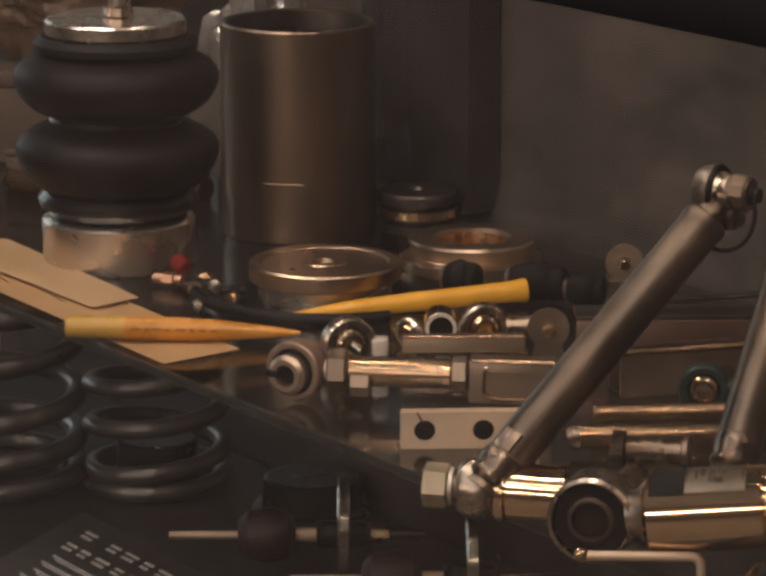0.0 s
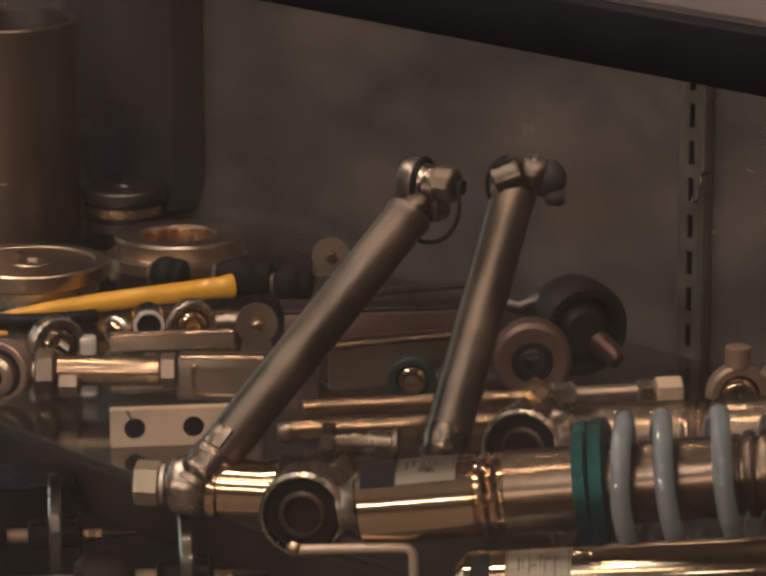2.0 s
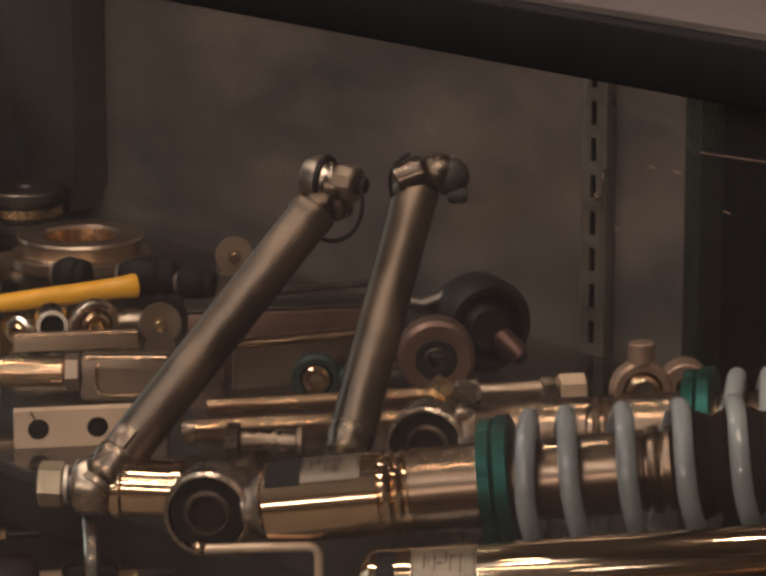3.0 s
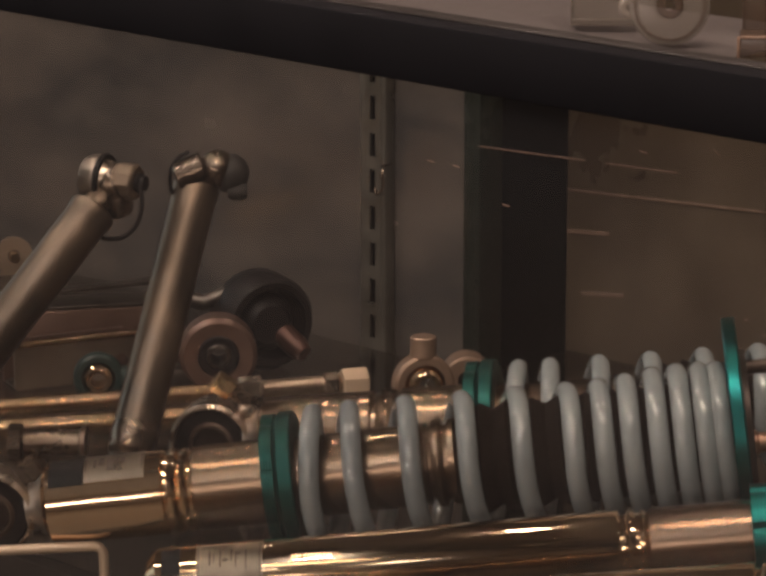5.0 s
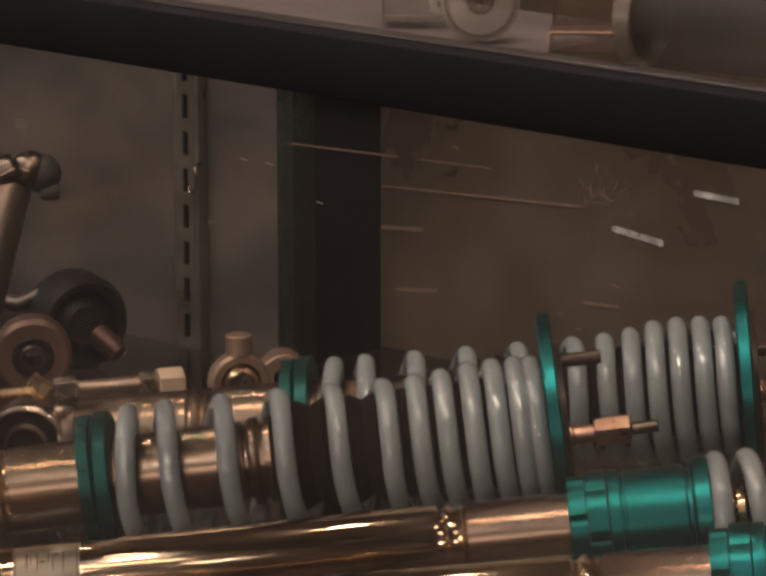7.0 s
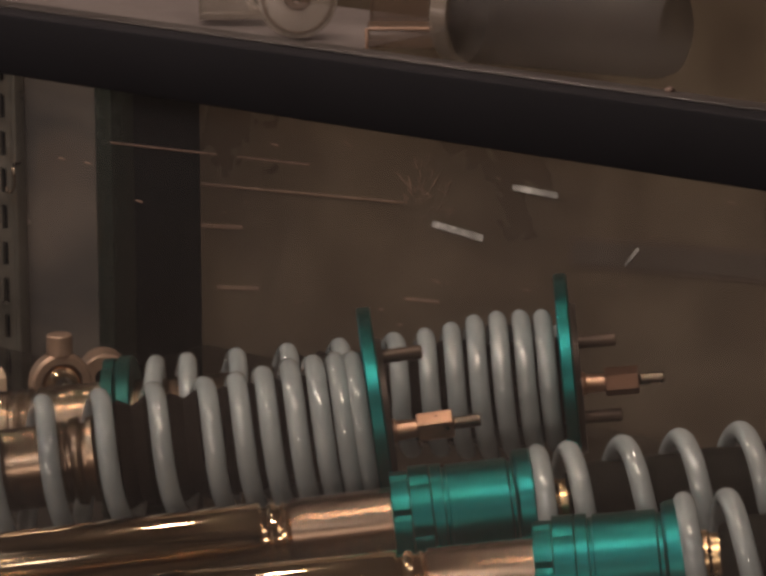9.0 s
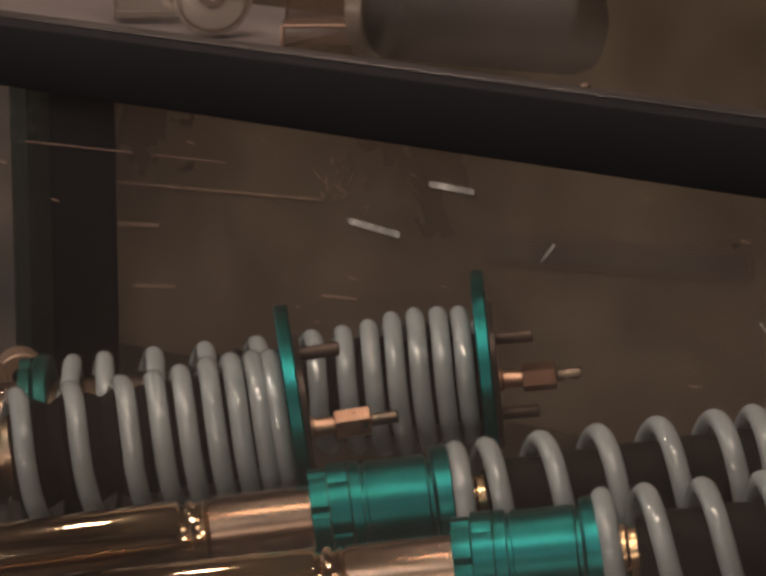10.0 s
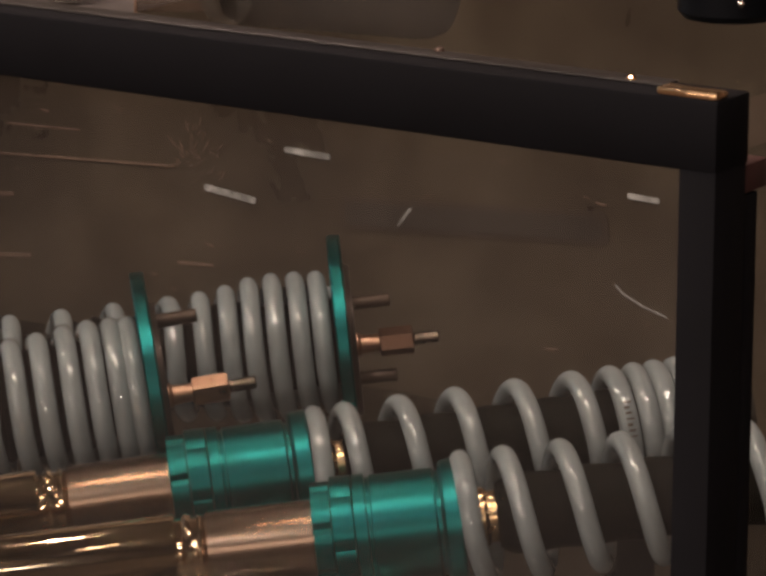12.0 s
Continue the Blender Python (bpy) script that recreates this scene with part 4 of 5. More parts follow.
def plain_rod(p, q, r, label):
    t = thing("polished_rod", axis(p, q), label, "rod")
    n = q_len(p, q)
    part("bar", rod(0, n, r, 32), GILT, t)
    part("end_cap", turned([(-0.004, 0), (-0.004, r * 0.8), (0.0, r * 1.08), (0.004, r * 1.08), (0.004, 0)], 32), OILED, t)


plain_rod((-1.6740, 1.3130, 0.012), (-1.5820, 1.4660, 0.012), 0.0075, "polished steel rod lying behind the shocks")


def banjo_union():
    t = thing("pipe_union", axis((-1.5840, 1.2850, 0.030), (-1.5400, 1.3260, 0.030)), "brass pipe union with hex nut", "pipe fitting")
    part("pipe", turned([(0, 0), (0, 0.0080), (0.034, 0.0080), (0.035, 0.010), (0.038, 0.010), (0.038, 0)], 32), OILED, t)
    part("hex", hexnut(-0.010, -0.001, 0.0118, pose(0, 0, 0, 5)), OILED, t)
    part("cap_nut", hexnut(-0.004, 0.009, 0.0080, pose(0.004, -0.006, -0.012, 30, 50, 0)), NICKEL, t)


banjo_union()


def elbow():
    t = thing("elbow_fitting", axis((-1.4890, 1.3660, 0.068), (-1.4600, 1.3960, 0.060)), "small brass elbow fitting on the shock eye", "pipe fitting")
    part("hex", hexnut(-0.008, 0.005, 0.0068, pose(0, 0, 0, 14, 25, 0)), BRASS, t)
    part("stem", rod(0.005, 0.018, 0.0046, 20, pose(0, 0, 0, 0, 25, 0)), OILED, t)
    part("clip", box(0.012, 0.006, 0.009, 0.002, Matrix.Translation((0.016, -0.004, -0.012))), NICKEL, t)


elbow()


def clevis_link():
    """Link with an upright eye plate and a long strap behind the turnbuckle."""
    t = thing("clevis_link", axis((-1.9300, 1.3480, 0.012), (-1.8571, 1.4628, 0.012)), "plated clevis link with upright eye plate", "suspension link")
    rod_end(t, -0.032, 0.0195, pose(0, 0, 0.006, 0, 0, 18))
    # Gilt rod laid on the strap as its bright edge highlight.
    part("strap_edge", rod(0.008, 0.096, 0.0013, 14, Matrix.Translation((0, -0.0046, 0.0087))), GILT, t)
    part("strap", box(0.088, 0.010, 0.012, 0.0015, Matrix.Translation((0.052, 0, 0.003))), BRUSHED, t)
    part("square_end", box(0.012, 0.012, 0.013, 0.002, Matrix.Translation((-0.008, -0.006, 0.003))), PALE_BRIGHT, t)
    part("eye_plate", plate(eye_outline(0.026, 0.026, 0.0150), [(0.0, 0.026, 0.0046)], 0.004, Matrix.Translation((0.112, -0.004, -0.012))), SATIN_BROWN, t)
    part("pin", rod(-0.010, 0.010, 0.0044, 20, pose(0.112, -0.004, 0.014, 0, 0, 90)), BRASS, t)


clevis_link()


def loose_rod_end(p, yaw, r, label, metal=NICKEL, shank=0.02, tilt=0):
    t = thing("rod_end_bearing", pose(p[0], p[1], p[2], 0, tilt, yaw), label, "rod end", "loose rod ends")
    part("housing", ring(r, r * 0.68, r * 0.66, ID, 40, 0.0018), metal, t)
    part("bearing_ball", ball(r * 0.67, pose(0, 0, 0, 0, 0, 90), 28, 12, r * 0.3, 0.75), CHROME, t)
    part("shank", rod(r * 0.9, r * 0.9 + shank, r * 0.42, 24), metal, t)
    return t


loose_rod_end((-1.9210, 1.4234, 0.0180), 62, 0.0180, "plated rod end lying among links")
loose_rod_end((-1.9600, 1.3850, 0.0120), 20, 0.0110, "small plated rod end", ALUMINIUM, 0.012, 20)
loose_rod_end((-1.5243, 1.5767, 0.0225), 58, 0.0205, "tan plated rod end behind a shock", TAN, 0.014, -90)
loose_rod_end((-1.7034, 1.4470, 0.0175), 50, 0.0170, "rod end with dark green seal", GREEN_SEAL, 0.012)


def bushing(p, yaw, ro, ri, w, metal, label):
    t = thing("steel_bush", pose(*p, 0, 0, yaw), label, "bush")
    part("ring", ring(ro, ri, w, ID, 40, 0.001), metal, t)
    # Polished bushes get a paler front ring: the lit face put into colour.
    part("face", ring(ro - 0.0008, ri + 0.0002, 0.0008, Matrix.Translation((0, -w / 2 - 0.0002, 0)), 40, 0.0002), PALE_BRIGHT if metal is POLISHED else metal, t)
    # Matte black plug in the ring, shade given as colour.
    part("bore", rod(-w * 0.30, w * 0.42, ri - 0.0002, 28, X2Y), MATTE_BLACK, t, "black plug shading the bore")


bushing((-1.9534, 1.4086, 0.0155), 56, 0.0122, 0.0086, 0.024, POLISHED, "short chromed bush with black plug shading the bore")
bushing((-1.9437, 1.4724, 0.0090), 70, 0.0072, 0.0030, 0.010, BRASS, "small brass bush among the links")
bushing((-1.5300, 1.6250, 0.0166), 48, 0.0165, 0.0070, 0.022, TAN, "tan plated bush beside the rod end")


def eye_strap(p, yaw, h, label):
    t = thing("eye_plate", pose(*p, 0, 0, yaw), label, "bracket")
    part("plate", plate(eye_outline(0.024, h, 0.0150), [(0, h, 0.0050)], 0.004), BRUSHED, t)
    part("foot", box(0.026, 0.018, 0.004, 0.001, Matrix.Translation((0, 0.010, 0.002))), SATIN_BROWN, t)
    part("pin", rod(-0.010, 0.012, 0.0042, 18, pose(0, 0, h, 0, 0, 90)), CHROME, t)


eye_strap((-2.0340, 1.6440, 0.0), 56, 0.015, "upright zinc eye plate near the back")


def channel_bracket():
    """Folded steel channel lying behind the tubes."""
    t = thing("channel_bracket", axis((-1.8571, 1.4628, 0.0), (-1.7760, 1.5850, 0.0)), "folded steel channel bracket with a bright lip", "bracket")
    part("web", box(0.150, 0.003, 0.034, 0.001, Matrix.Translation((0.070, -0.014, 0.0172))), BLUSH, t)
    part("top_flange", box(0.150, 0.034, 0.003, 0.001, Matrix.Translation((0.070, 0.0045, 0.0355))), DARK_STEEL, t)
    part("end_tab", box(0.002, 0.010, 0.018, 0.0006, Matrix.Translation((0.146, -0.004, 0.046))), BRASS, t)
    part("cap_strip", box(0.120, 0.012, 0.003, 0.001, pose(0.080, 0.004, 0.046, 0, -3, 0)), DARK_STEEL, t)


channel_bracket()


def box_bracket():
    t = thing("box_bracket", axis((-1.7758, 1.4343, 0.0), (-1.7483, 1.5101, 0.0)), "dull steel box bracket on the shelf", "bracket")
    part("front_plate", plate(round_rect(0.090, 0.030, 0.002, 0.040, 0.0152), [(0.072, 0.012, 0.006)], 0.003, Matrix.Translation((0, -0.012, 0))), SATIN_BROWN, t)
    part("lip", rod(-0.005, 0.085, 0.0023, 16, Matrix.Translation((0, -0.0125, 0.0316))), GILT, t, "bright rolled lip")
    part("rear_plate", plate(round_rect(0.090, 0.030, 0.002, 0.040, 0.0152), [], 0.003, Matrix.Translation((0, 0.012, 0))), BLUSH, t)
    part("rib", box(0.004, 0.021, 0.026, 0.0008, Matrix.Translation((0.052, 0, 0.0135))), DARK_STEEL, t)
    part("floor_plate", box(0.088, 0.0205, 0.003, 0.0008, Matrix.Translation((0.040, 0, 0.0018))), DARK_STEEL, t)


box_bracket()


def ball_cup():
    """Dark socket with a reddish pin, near the back."""
    t = thing("ball_socket", axis((-1.6950, 1.5900, 0.034), (-1.6400, 1.6500, 0.034)), "dark rubber ball socket with reddish pin", "ball joint")
    part("cup", turned([(-0.020, 0.012), (-0.020, 0.030), (-0.012, 0.034), (0.012, 0.034), (0.020, 0.030), (0.020, 0.0255), (-0.010, 0.022), (-0.010, 0.012)], 44, pose(0, 0, 0, 0, 0, -68), True), RUBBER, t)
    part("rubber", ball(0.0225, pose(0, -0.002, 0, 0, 0, -68), 32, 14, 0, 0.8), RUBBER, t)
    part("pin", turned([(0.008, 0), (0.008, 0.0085), (0.024, 0.0085), (0.031, 0.0060), (0.031, 0)], 28, pose(0.010, -0.006, -0.004, 0, 30, -44)), RUST, t, "reddish copper pin")
    part("arm", sweep([(-0.020, 0, 0.020), (-0.040, 0, 0.012), (-0.060, 0, 0.018), (-0.075, 0, 0.012)], 0.006, 16), DARK_STEEL, t)


ball_cup()


def ring_bracket():
    t = thing("ring_bracket", pose(-1.6693, 1.5253, 0.0, 0, 0, 49), "pinkish plated ring bracket with rubber bush", "bracket")
    part("ring", ring(0.0265, 0.0145, 0.024, Matrix.Translation((0, 0, 0.0265)), 48, 0.003), BLUSH, t)
    part("bush", ring(0.0143, 0.0090, 0.026, Matrix.Translation((0, 0, 0.0265)), 36), RUBBER, t)
    part("sleeve", ring(0.0088, 0.0060, 0.028, Matrix.Translation((0, 0, 0.0265)), 28), DARK_STEEL, t)
    part("tail", box(0.040, 0.020, 0.016, 0.003, Matrix.Translation((-0.030, 0, 0.010))), DARK_STEEL, t)


ring_bracket()


# ---- the far end of the shelf: air spring, tube, discs ----
def air_spring():
    t = thing("air_spring", pose(-2.3206, 1.3550, 0.0), "double bellows rubber air spring on aluminium piston", "air spring")
    Z = X2Z
    part("piston", turned([(0.0, 0), (0.0, 0.0595), (0.002, 0.0612), (0.0360, 0.0612), (0.0385, 0.0590), (0.042, 0.050), (0.042, 0)], 64, Z), ALUMINIUM, t, "turned aluminium piston")
    part("lower_bead", turned([(0.0425, 0.040), (0.0430, 0.0570), (0.0490, 0.0635), (0.0550, 0.0640), (0.0610, 0.0590), (0.0630, 0.040)], 64, Z, True), GLOSS_RUBBER, t)
    lobe = [(p[0], p[1]) for p in smooth([(0.0610, 0.0575, 0), (0.066, 0.0665, 0), (0.075, 0.0740, 0), (0.085, 0.0795, 0), (0.094, 0.0812, 0), (0.102, 0.0780, 0), (0.109, 0.0680, 0),
                                          (0.1145, 0.0540, 0), (0.1177, 0.0490, 0), (0.121, 0.0540, 0), (0.127, 0.0670, 0), (0.136, 0.0760, 0), (0.146, 0.0808, 0), (0.154, 0.0812, 0),
                                          (0.162, 0.0765, 0), (0.168, 0.0670, 0), (0.1715, 0.0600, 0), (0.1735, 0.0560, 0)], 4)]
    part("bellows", turned([(0.0610, 0)] + lobe + [(0.1735, 0)], 64, Z), RUBBER, t, "black rubber double bellows")
    part("girdle_ring", turned([(0.1145, 0.046), (0.1145, 0.0525), (0.1177, 0.0545), (0.1210, 0.0525), (0.1210, 0.046)], 64, Z, True), DARK_STEEL, t)
    part("upper_bead", turned([(0.1705, 0.045), (0.1710, 0.0600), (0.1750, 0.0655), (0.1800, 0.0655), (0.1850, 0.0600), (0.1855, 0.045)], 64, Z, True), RUBBER, t)
    part("top_plate", turned([(0.1850, 0), (0.1850, 0.0545), (0.1870, 0.0562), (0.1960, 0.0562), (0.1980, 0.0545), (0.1980, 0)], 64, Z), ALUMINIUM, t, "turned aluminium top plate")
    part("hex_fitting", hexnut(0.1982, 0.2065, 0.0125, Z @ Matrix.Translation((0, 0.004, 0.002)) @ pose(0, 0, 0, 10)), NICKEL, t)
    part("stud", rod(0.2065, 0.2300, 0.0075, 24, Z @ Matrix.Translation((0, 0.004, 0.002))), ALUMINIUM, t)


air_spring()


def wrap_up(z, r, a0, a1, h=0.0012, n=10, face=-33.0):
    """A short raised line round an upright tube."""
    bm = bmesh.new()
    rows = []
    for k in range(n + 1):
        a = radians(face + a0 + (a1 - a0) * k / n)
        rows.append([bm.verts.new((rr * math.cos(a), rr * math.sin(a), zz)) for zz, rr in ((z, r), (z, r + 0.0003), (z + h, r + 0.0003), (z + h, r))])
    for p, q in zip(rows, rows[1:]):
        for k in range(4):
            j = (k + 1) % 4
            bm.faces.new((p[k], p[j], q[j], q[k]))
    return bm


def big_tube():
    t = thing("steel_tube", pose(-2.3385, 1.5395, 0.0), "tall brownish drawn steel tube standing open", "tube")
    part("tube", turned([(0.0, 0.0604), (0.0, 0.0635), (0.001, 0.0645), (0.1750, 0.0645), (0.1765, 0.0635), (0.1765, 0.0604)], 96, X2Z, True), BIG_TUBE, t)
    # Liner and plug are dark to give the tube's inside its shade.
    part("bore", turned([(0.002, 0.0590), (0.002, 0.0602), (0.1750, 0.0602), (0.1750, 0.0590)], 72, X2Z, True), DARK_STEEL, t, "dark liner for the shade inside the tube")
    part("scratch", wrap_up(0.0505, 0.0645, -27, 3), PALE_ZINC, t, "bright scratch on the tube")
    part("plug", turned([(0.120, 0), (0.120, 0.0585), (0.140, 0.0585), (0.140, 0)], 64, X2Z), OILED, t, "dark plug inside")


big_tube()


def disc_stack():
    t = thing("aluminium_disc", pose(-2.1294, 1.4254, 0.0), "turned aluminium disc on a smaller disc", "disc")
    part("lower_disc", turned([(0.0, 0), (0.0, 0.0505), (0.001, 0.0515), (0.0125, 0.0515), (0.0135, 0.0500), (0.0135, 0)], 72, X2Z), ALUMINIUM, t)
    part("upper_disc", turned([(0.0137, 0), (0.0137, 0.0570), (0.0150, 0.0585), (0.0262, 0.0585), (0.0278, 0.0568), (0.0278, 0.0500), (0.0262, 0.0480), (0.0262, 0.0170),
                               (0.0272, 0.0160), (0.0272, 0.0090), (0.0245, 0.0080), (0.0245, 0)], 80, X2Z), SATIN, t, "turned disc with raised rim")
    for a in (40, 160, 280):
        # Black discs draw the shade of small holes; nothing is drilled.
        part("hole", rod(0.0258, 0.0264, 0.0022, 16, Matrix.Translation((0.034 * math.cos(radians(a)), 0.034 * math.sin(radians(a)), 0)) @ X2Z), RUBBER, t)


disc_stack()


def stepped_ring():
    t = thing("stepped_ring", pose(-2.1440, 1.5760, 0.0), "turned steel stepped ring with open bore", "ring")
    part("ring", turned([(0.0, 0.030), (0.0, 0.0550), (0.0015, 0.0562), (0.0090, 0.0562), (0.0100, 0.0545), (0.0100, 0.0475), (0.0110, 0.0465), (0.0225, 0.0505), (0.0245, 0.0495),
                         (0.0245, 0.0320), (0.0225, 0.0295), (0.0, 0.0285)], 80, X2Z, True), SATIN, t)
    part("bore_lining", turned([(0.002, 0.0270), (0.002, 0.0284), (0.0218, 0.0292), (0.0218, 0.0278)], 64, X2Z, True), BRASS, t, "brassy bore lining")


stepped_ring()


def spool():
    t = thing("grooved_piston", pose(-2.2802, 1.6202, 0.0), "dark grooved piston standing near the back", "piston")
    part("body", turned([(0, 0), (0, 0.0300), (0.008, 0.0310), (0.009, 0.0260), (0.013, 0.0260), (0.014, 0.0320), (0.020, 0.0320), (0.021, 0.0270), (0.025, 0.0270), (0.026, 0.0345),
                         (0.033, 0.0345), (0.0345, 0.0335), (0.0345, 0.0080), (0.0325, 0.0070), (0.0325, 0)], 64, X2Z), DARK_STEEL, t)
    part("band", turned([(0.0135, 0.0318), (0.0135, 0.0326), (0.0205, 0.0326), (0.0205, 0.0318)], 64, X2Z, True), BRASS, t)


spool()


def sheet(name, corners, lift, label, material, category="paper"):
    """A thin sheet of paper, slightly curled."""
    bm = bmesh.new()
    n = 10
    a, b, c, d = (Vector((*p, 0)) for p in corners)
    grid = []
    for i in range(n + 1):
        row = []
        for j in range(n + 1):
            u, v = i / n, j / n
            p = (a * (1 - u) + b * u) * (1 - v) + (d * (1 - u) + c * u) * v
            z = lift + 0.0016 * abs(math.sin(3 * u + 2 * v)) * (u * (1 - u) * 4) + 0.004 * max(0, u - 0.75) * v
            row.append(bm.verts.new((p.x, p.y, z)))
        grid.append(row)
    for i in range(n):
        for j in range(n):
            bm.faces.new((grid[i][j], grid[i + 1][j], grid[i + 1][j + 1], grid[i][j + 1]))
    out = bmesh.ops.extrude_face_region(bm, geom=list(bm.faces))
    bmesh.ops.translate(bm, verts=[g for g in out["geom"] if isinstance(g, bmesh.types.BMVert)], vec=(0, 0, 0.0004))
    ob = part(name, bm, material)
    return tagged(ob, label, category)


manila = sheet("paper_sheet", ((-2.50, 1.225), (-2.02, 1.214), (-2.0214, 1.2787), (-2.48, 1.300)), 0.0006, "manila paper sheet along the shelf edge", PAPER)
sheet("envelope", ((-2.46, 1.245), (-2.1837, 1.2509), (-2.1878, 1.2940), (-2.43, 1.312)), 0.0036, "cream envelope lying on the manila sheet", PAPER_PALE, "envelope")


for a, b in (((-2.3409, 1.2640), (-2.2631, 1.2560)), ((-2.2912, 1.2500), (-2.2158, 1.2440)), ((-2.3300, 1.2420), (-2.2950, 1.2400))):
    line = smooth([(*a, 0.0031), ((a[0] + b[0]) / 2, (a[1] + b[1]) / 2 + 0.002, 0.0031), (*b, 0.0031)], 5)
    part("pen_line", sweep(line, 0.0005, 6), PEN, manila, "faded brown pen line")


def marker():
    t = thing("paint_marker", axis((-2.1145, 1.1900, 0.0125), (-2.0134, 1.3241, 0.0090)), "orange plastic marker with amber cap", "marker")
    part("cap", turned([(-0.001, 0), (-0.001, 0.0075), (0.001, 0.0082), (0.040, 0.0084), (0.042, 0.0080), (0.042, 0)], 32), AMBER, t, "amber plastic cap")
    b = part("barrel", turned([(0.042, 0), (0.042, 0.0086), (0.085, 0.0088), (0.115, 0.0075), (0.150, 0.0040), (0.170, 0.0014), (0.170, 0)], 32), ORANGE, t, "orange plastic barrel")
    for k, (a, w) in enumerate(((0.048, 0.006), (0.057, 0.003), (0.062, 0.007), (0.072, 0.004), (0.079, 0.008), (0.090, 0.003), (0.096, 0.006), (0.105, 0.005))):
        part("print", wrap(a, a + w, 0.0088 - max(0, a - 0.085) * 0.045, 76 - 2 * (k % 3), 84 + 2 * (k % 2), 4), PEN, b)


marker()


def sleeve():
    t = thing("yellow_sleeve", axis((-2.0822, 1.3564, 0.0030), (-2.0128, 1.5281, 0.0130)), "tapered yellow plastic sleeve with flared end", "plastic sleeve")
    part("sleeve", turned([(0, 0), (0, 0.0014), (0.05, 0.0062), (0.10, 0.0074), (0.150, 0.0076), (0.178, 0.0082), (0.186, 0.0094), (0.188, 0.0088), (0.188, 0.0040), (0.186, 0)], 32), YELLOW, t)


sleeve()


def bump_rubber(p, yaw, r, n, label):
    t = thing("bump_rubber", pose(*p, 0, 0, yaw), label, "bump stop", "black bump rubbers")
    part("rubber", turned([(-n, 0), (-n, r * 0.55), (-n * 0.8, r * 0.8), (-n * 0.3, r), (n * 0.2, r * 0.92), (n * 0.35, r * 0.78), (n * 0.5, r * 0.92), (n * 0.85, r * 0.8), (n, r * 0.5), (n, 0)], 20), MATTE_BLACK, t)
    part("washer", turned([(-n - 0.002, 0), (-n - 0.002, r * 0.62), (-n + 0.0005, r * 0.62), (-n + 0.0005, 0)], 28), CARTON, t, "tan end washer")


bump_rubber((-2.0629, 1.5087, 0.0150), 30, 0.0150, 0.014, "black rubber bump stop beside the yellow sleeve")
bump_rubber((-2.0200, 1.5490, 0.0155), 40, 0.0155, 0.023, "black rubber bump stop beside the yellow sleeve")
bump_rubber((-1.9886, 1.5704, 0.0130), 42, 0.0130, 0.015, "small black rubber bump stop")


def black_hose():
    t = thing("black_hose", ID, "thin black rubber hose lying along the marker", "hose")
    pts = [(-2.1850, 1.3420, 0.0052), (-2.1629, 1.3330, 0.0052), (-2.1301, 1.3298, 0.0052), (-2.0974, 1.3349, 0.0052), (-2.0694, 1.3469, 0.0052), (-2.0481, 1.3675, 0.0052), (-2.0342, 1.3930, 0.0052),
           (-2.0280, 1.4150, 0.0052)]
    part("tube", sweep(smooth(pts), 0.0050, 14), RUBBER, t)
    part("ferrule", rod(-0.004, 0.010, 0.0054, 20, axis(pts[0], pts[1])), WARM_STEEL, t, "dull steel ferrule")


black_hose()


def small_bits():
    spots = [(-2.2189, 1.339, 0.0075, 30, 0.006, 0.026, COPPER), (-2.1950, 1.3500, 0.006, 80, 0.005, 0.022, DARK_STEEL), (-2.1845, 1.3601, 0.0055, -20, 0.0055, 0.016, STEEL),
             (-2.1650, 1.3650, 0.005, 50, 0.005, 0.020, RUBBER), (-2.1501, 1.3539, 0.0045, 10, 0.0045, 0.010, BRASS), (-2.1385, 1.3160, 0.0055, 60, 0.0055, 0.006, ALUMINIUM),
             (-2.2050, 1.3650, 0.0060, -50, 0.006, 0.018, BRASS), (-2.1750, 1.3400, 0.0045, 15, 0.0045, 0.018, NICKEL)]
    for x, y, z, yaw, r, n, m in spots:
        t = thing("small_fitting", pose(x, y, z, 0, 0, yaw), "small loose metal pipe fitting on the shelf", "fitting", "loose small fittings")
        part("stem", rod(-n / 2, n / 2, r * 0.7, 20), m, t)
        part("hex", hexnut(-n * 0.15, n * 0.25, r, pose(0, 0, 0, 17)), m, t)
    t = thing("red_cap", pose(-2.2350, 1.3600, 0.0130, 20, 20, 0), "small red plastic cap on fittings", "cap")
    part("cap", turned([(-0.006, 0), (-0.006, 0.006), (-0.004, 0.0075), (0.005, 0.0070), (0.007, 0.005), (0.007, 0)], 24), RED, t)


small_bits()


def plastic_bag():
    """Crumpled clear bag between the air spring and the tube."""
    bm = bmesh.new()
    bmesh.ops.create_icosphere(bm, subdivisions=4, radius=1)
    for v in bm.verts:
        n = noise.noise(v.co * 2.3) * 0.30 + noise.noise(v.co * 6.0) * 0.14
        v.co = Vector((v.co.x * 0.050, v.co.y * 0.030, v.co.z * 0.085)) * (1 + n)
    ob = part("plastic_bag", bm, FILM, None, "", pose(-2.492, 1.590, 0.098, 0, 8, 55), 20)
    return tagged(ob, "crumpled cloudy plastic bag of parts", "plastic bag")


plastic_bag()


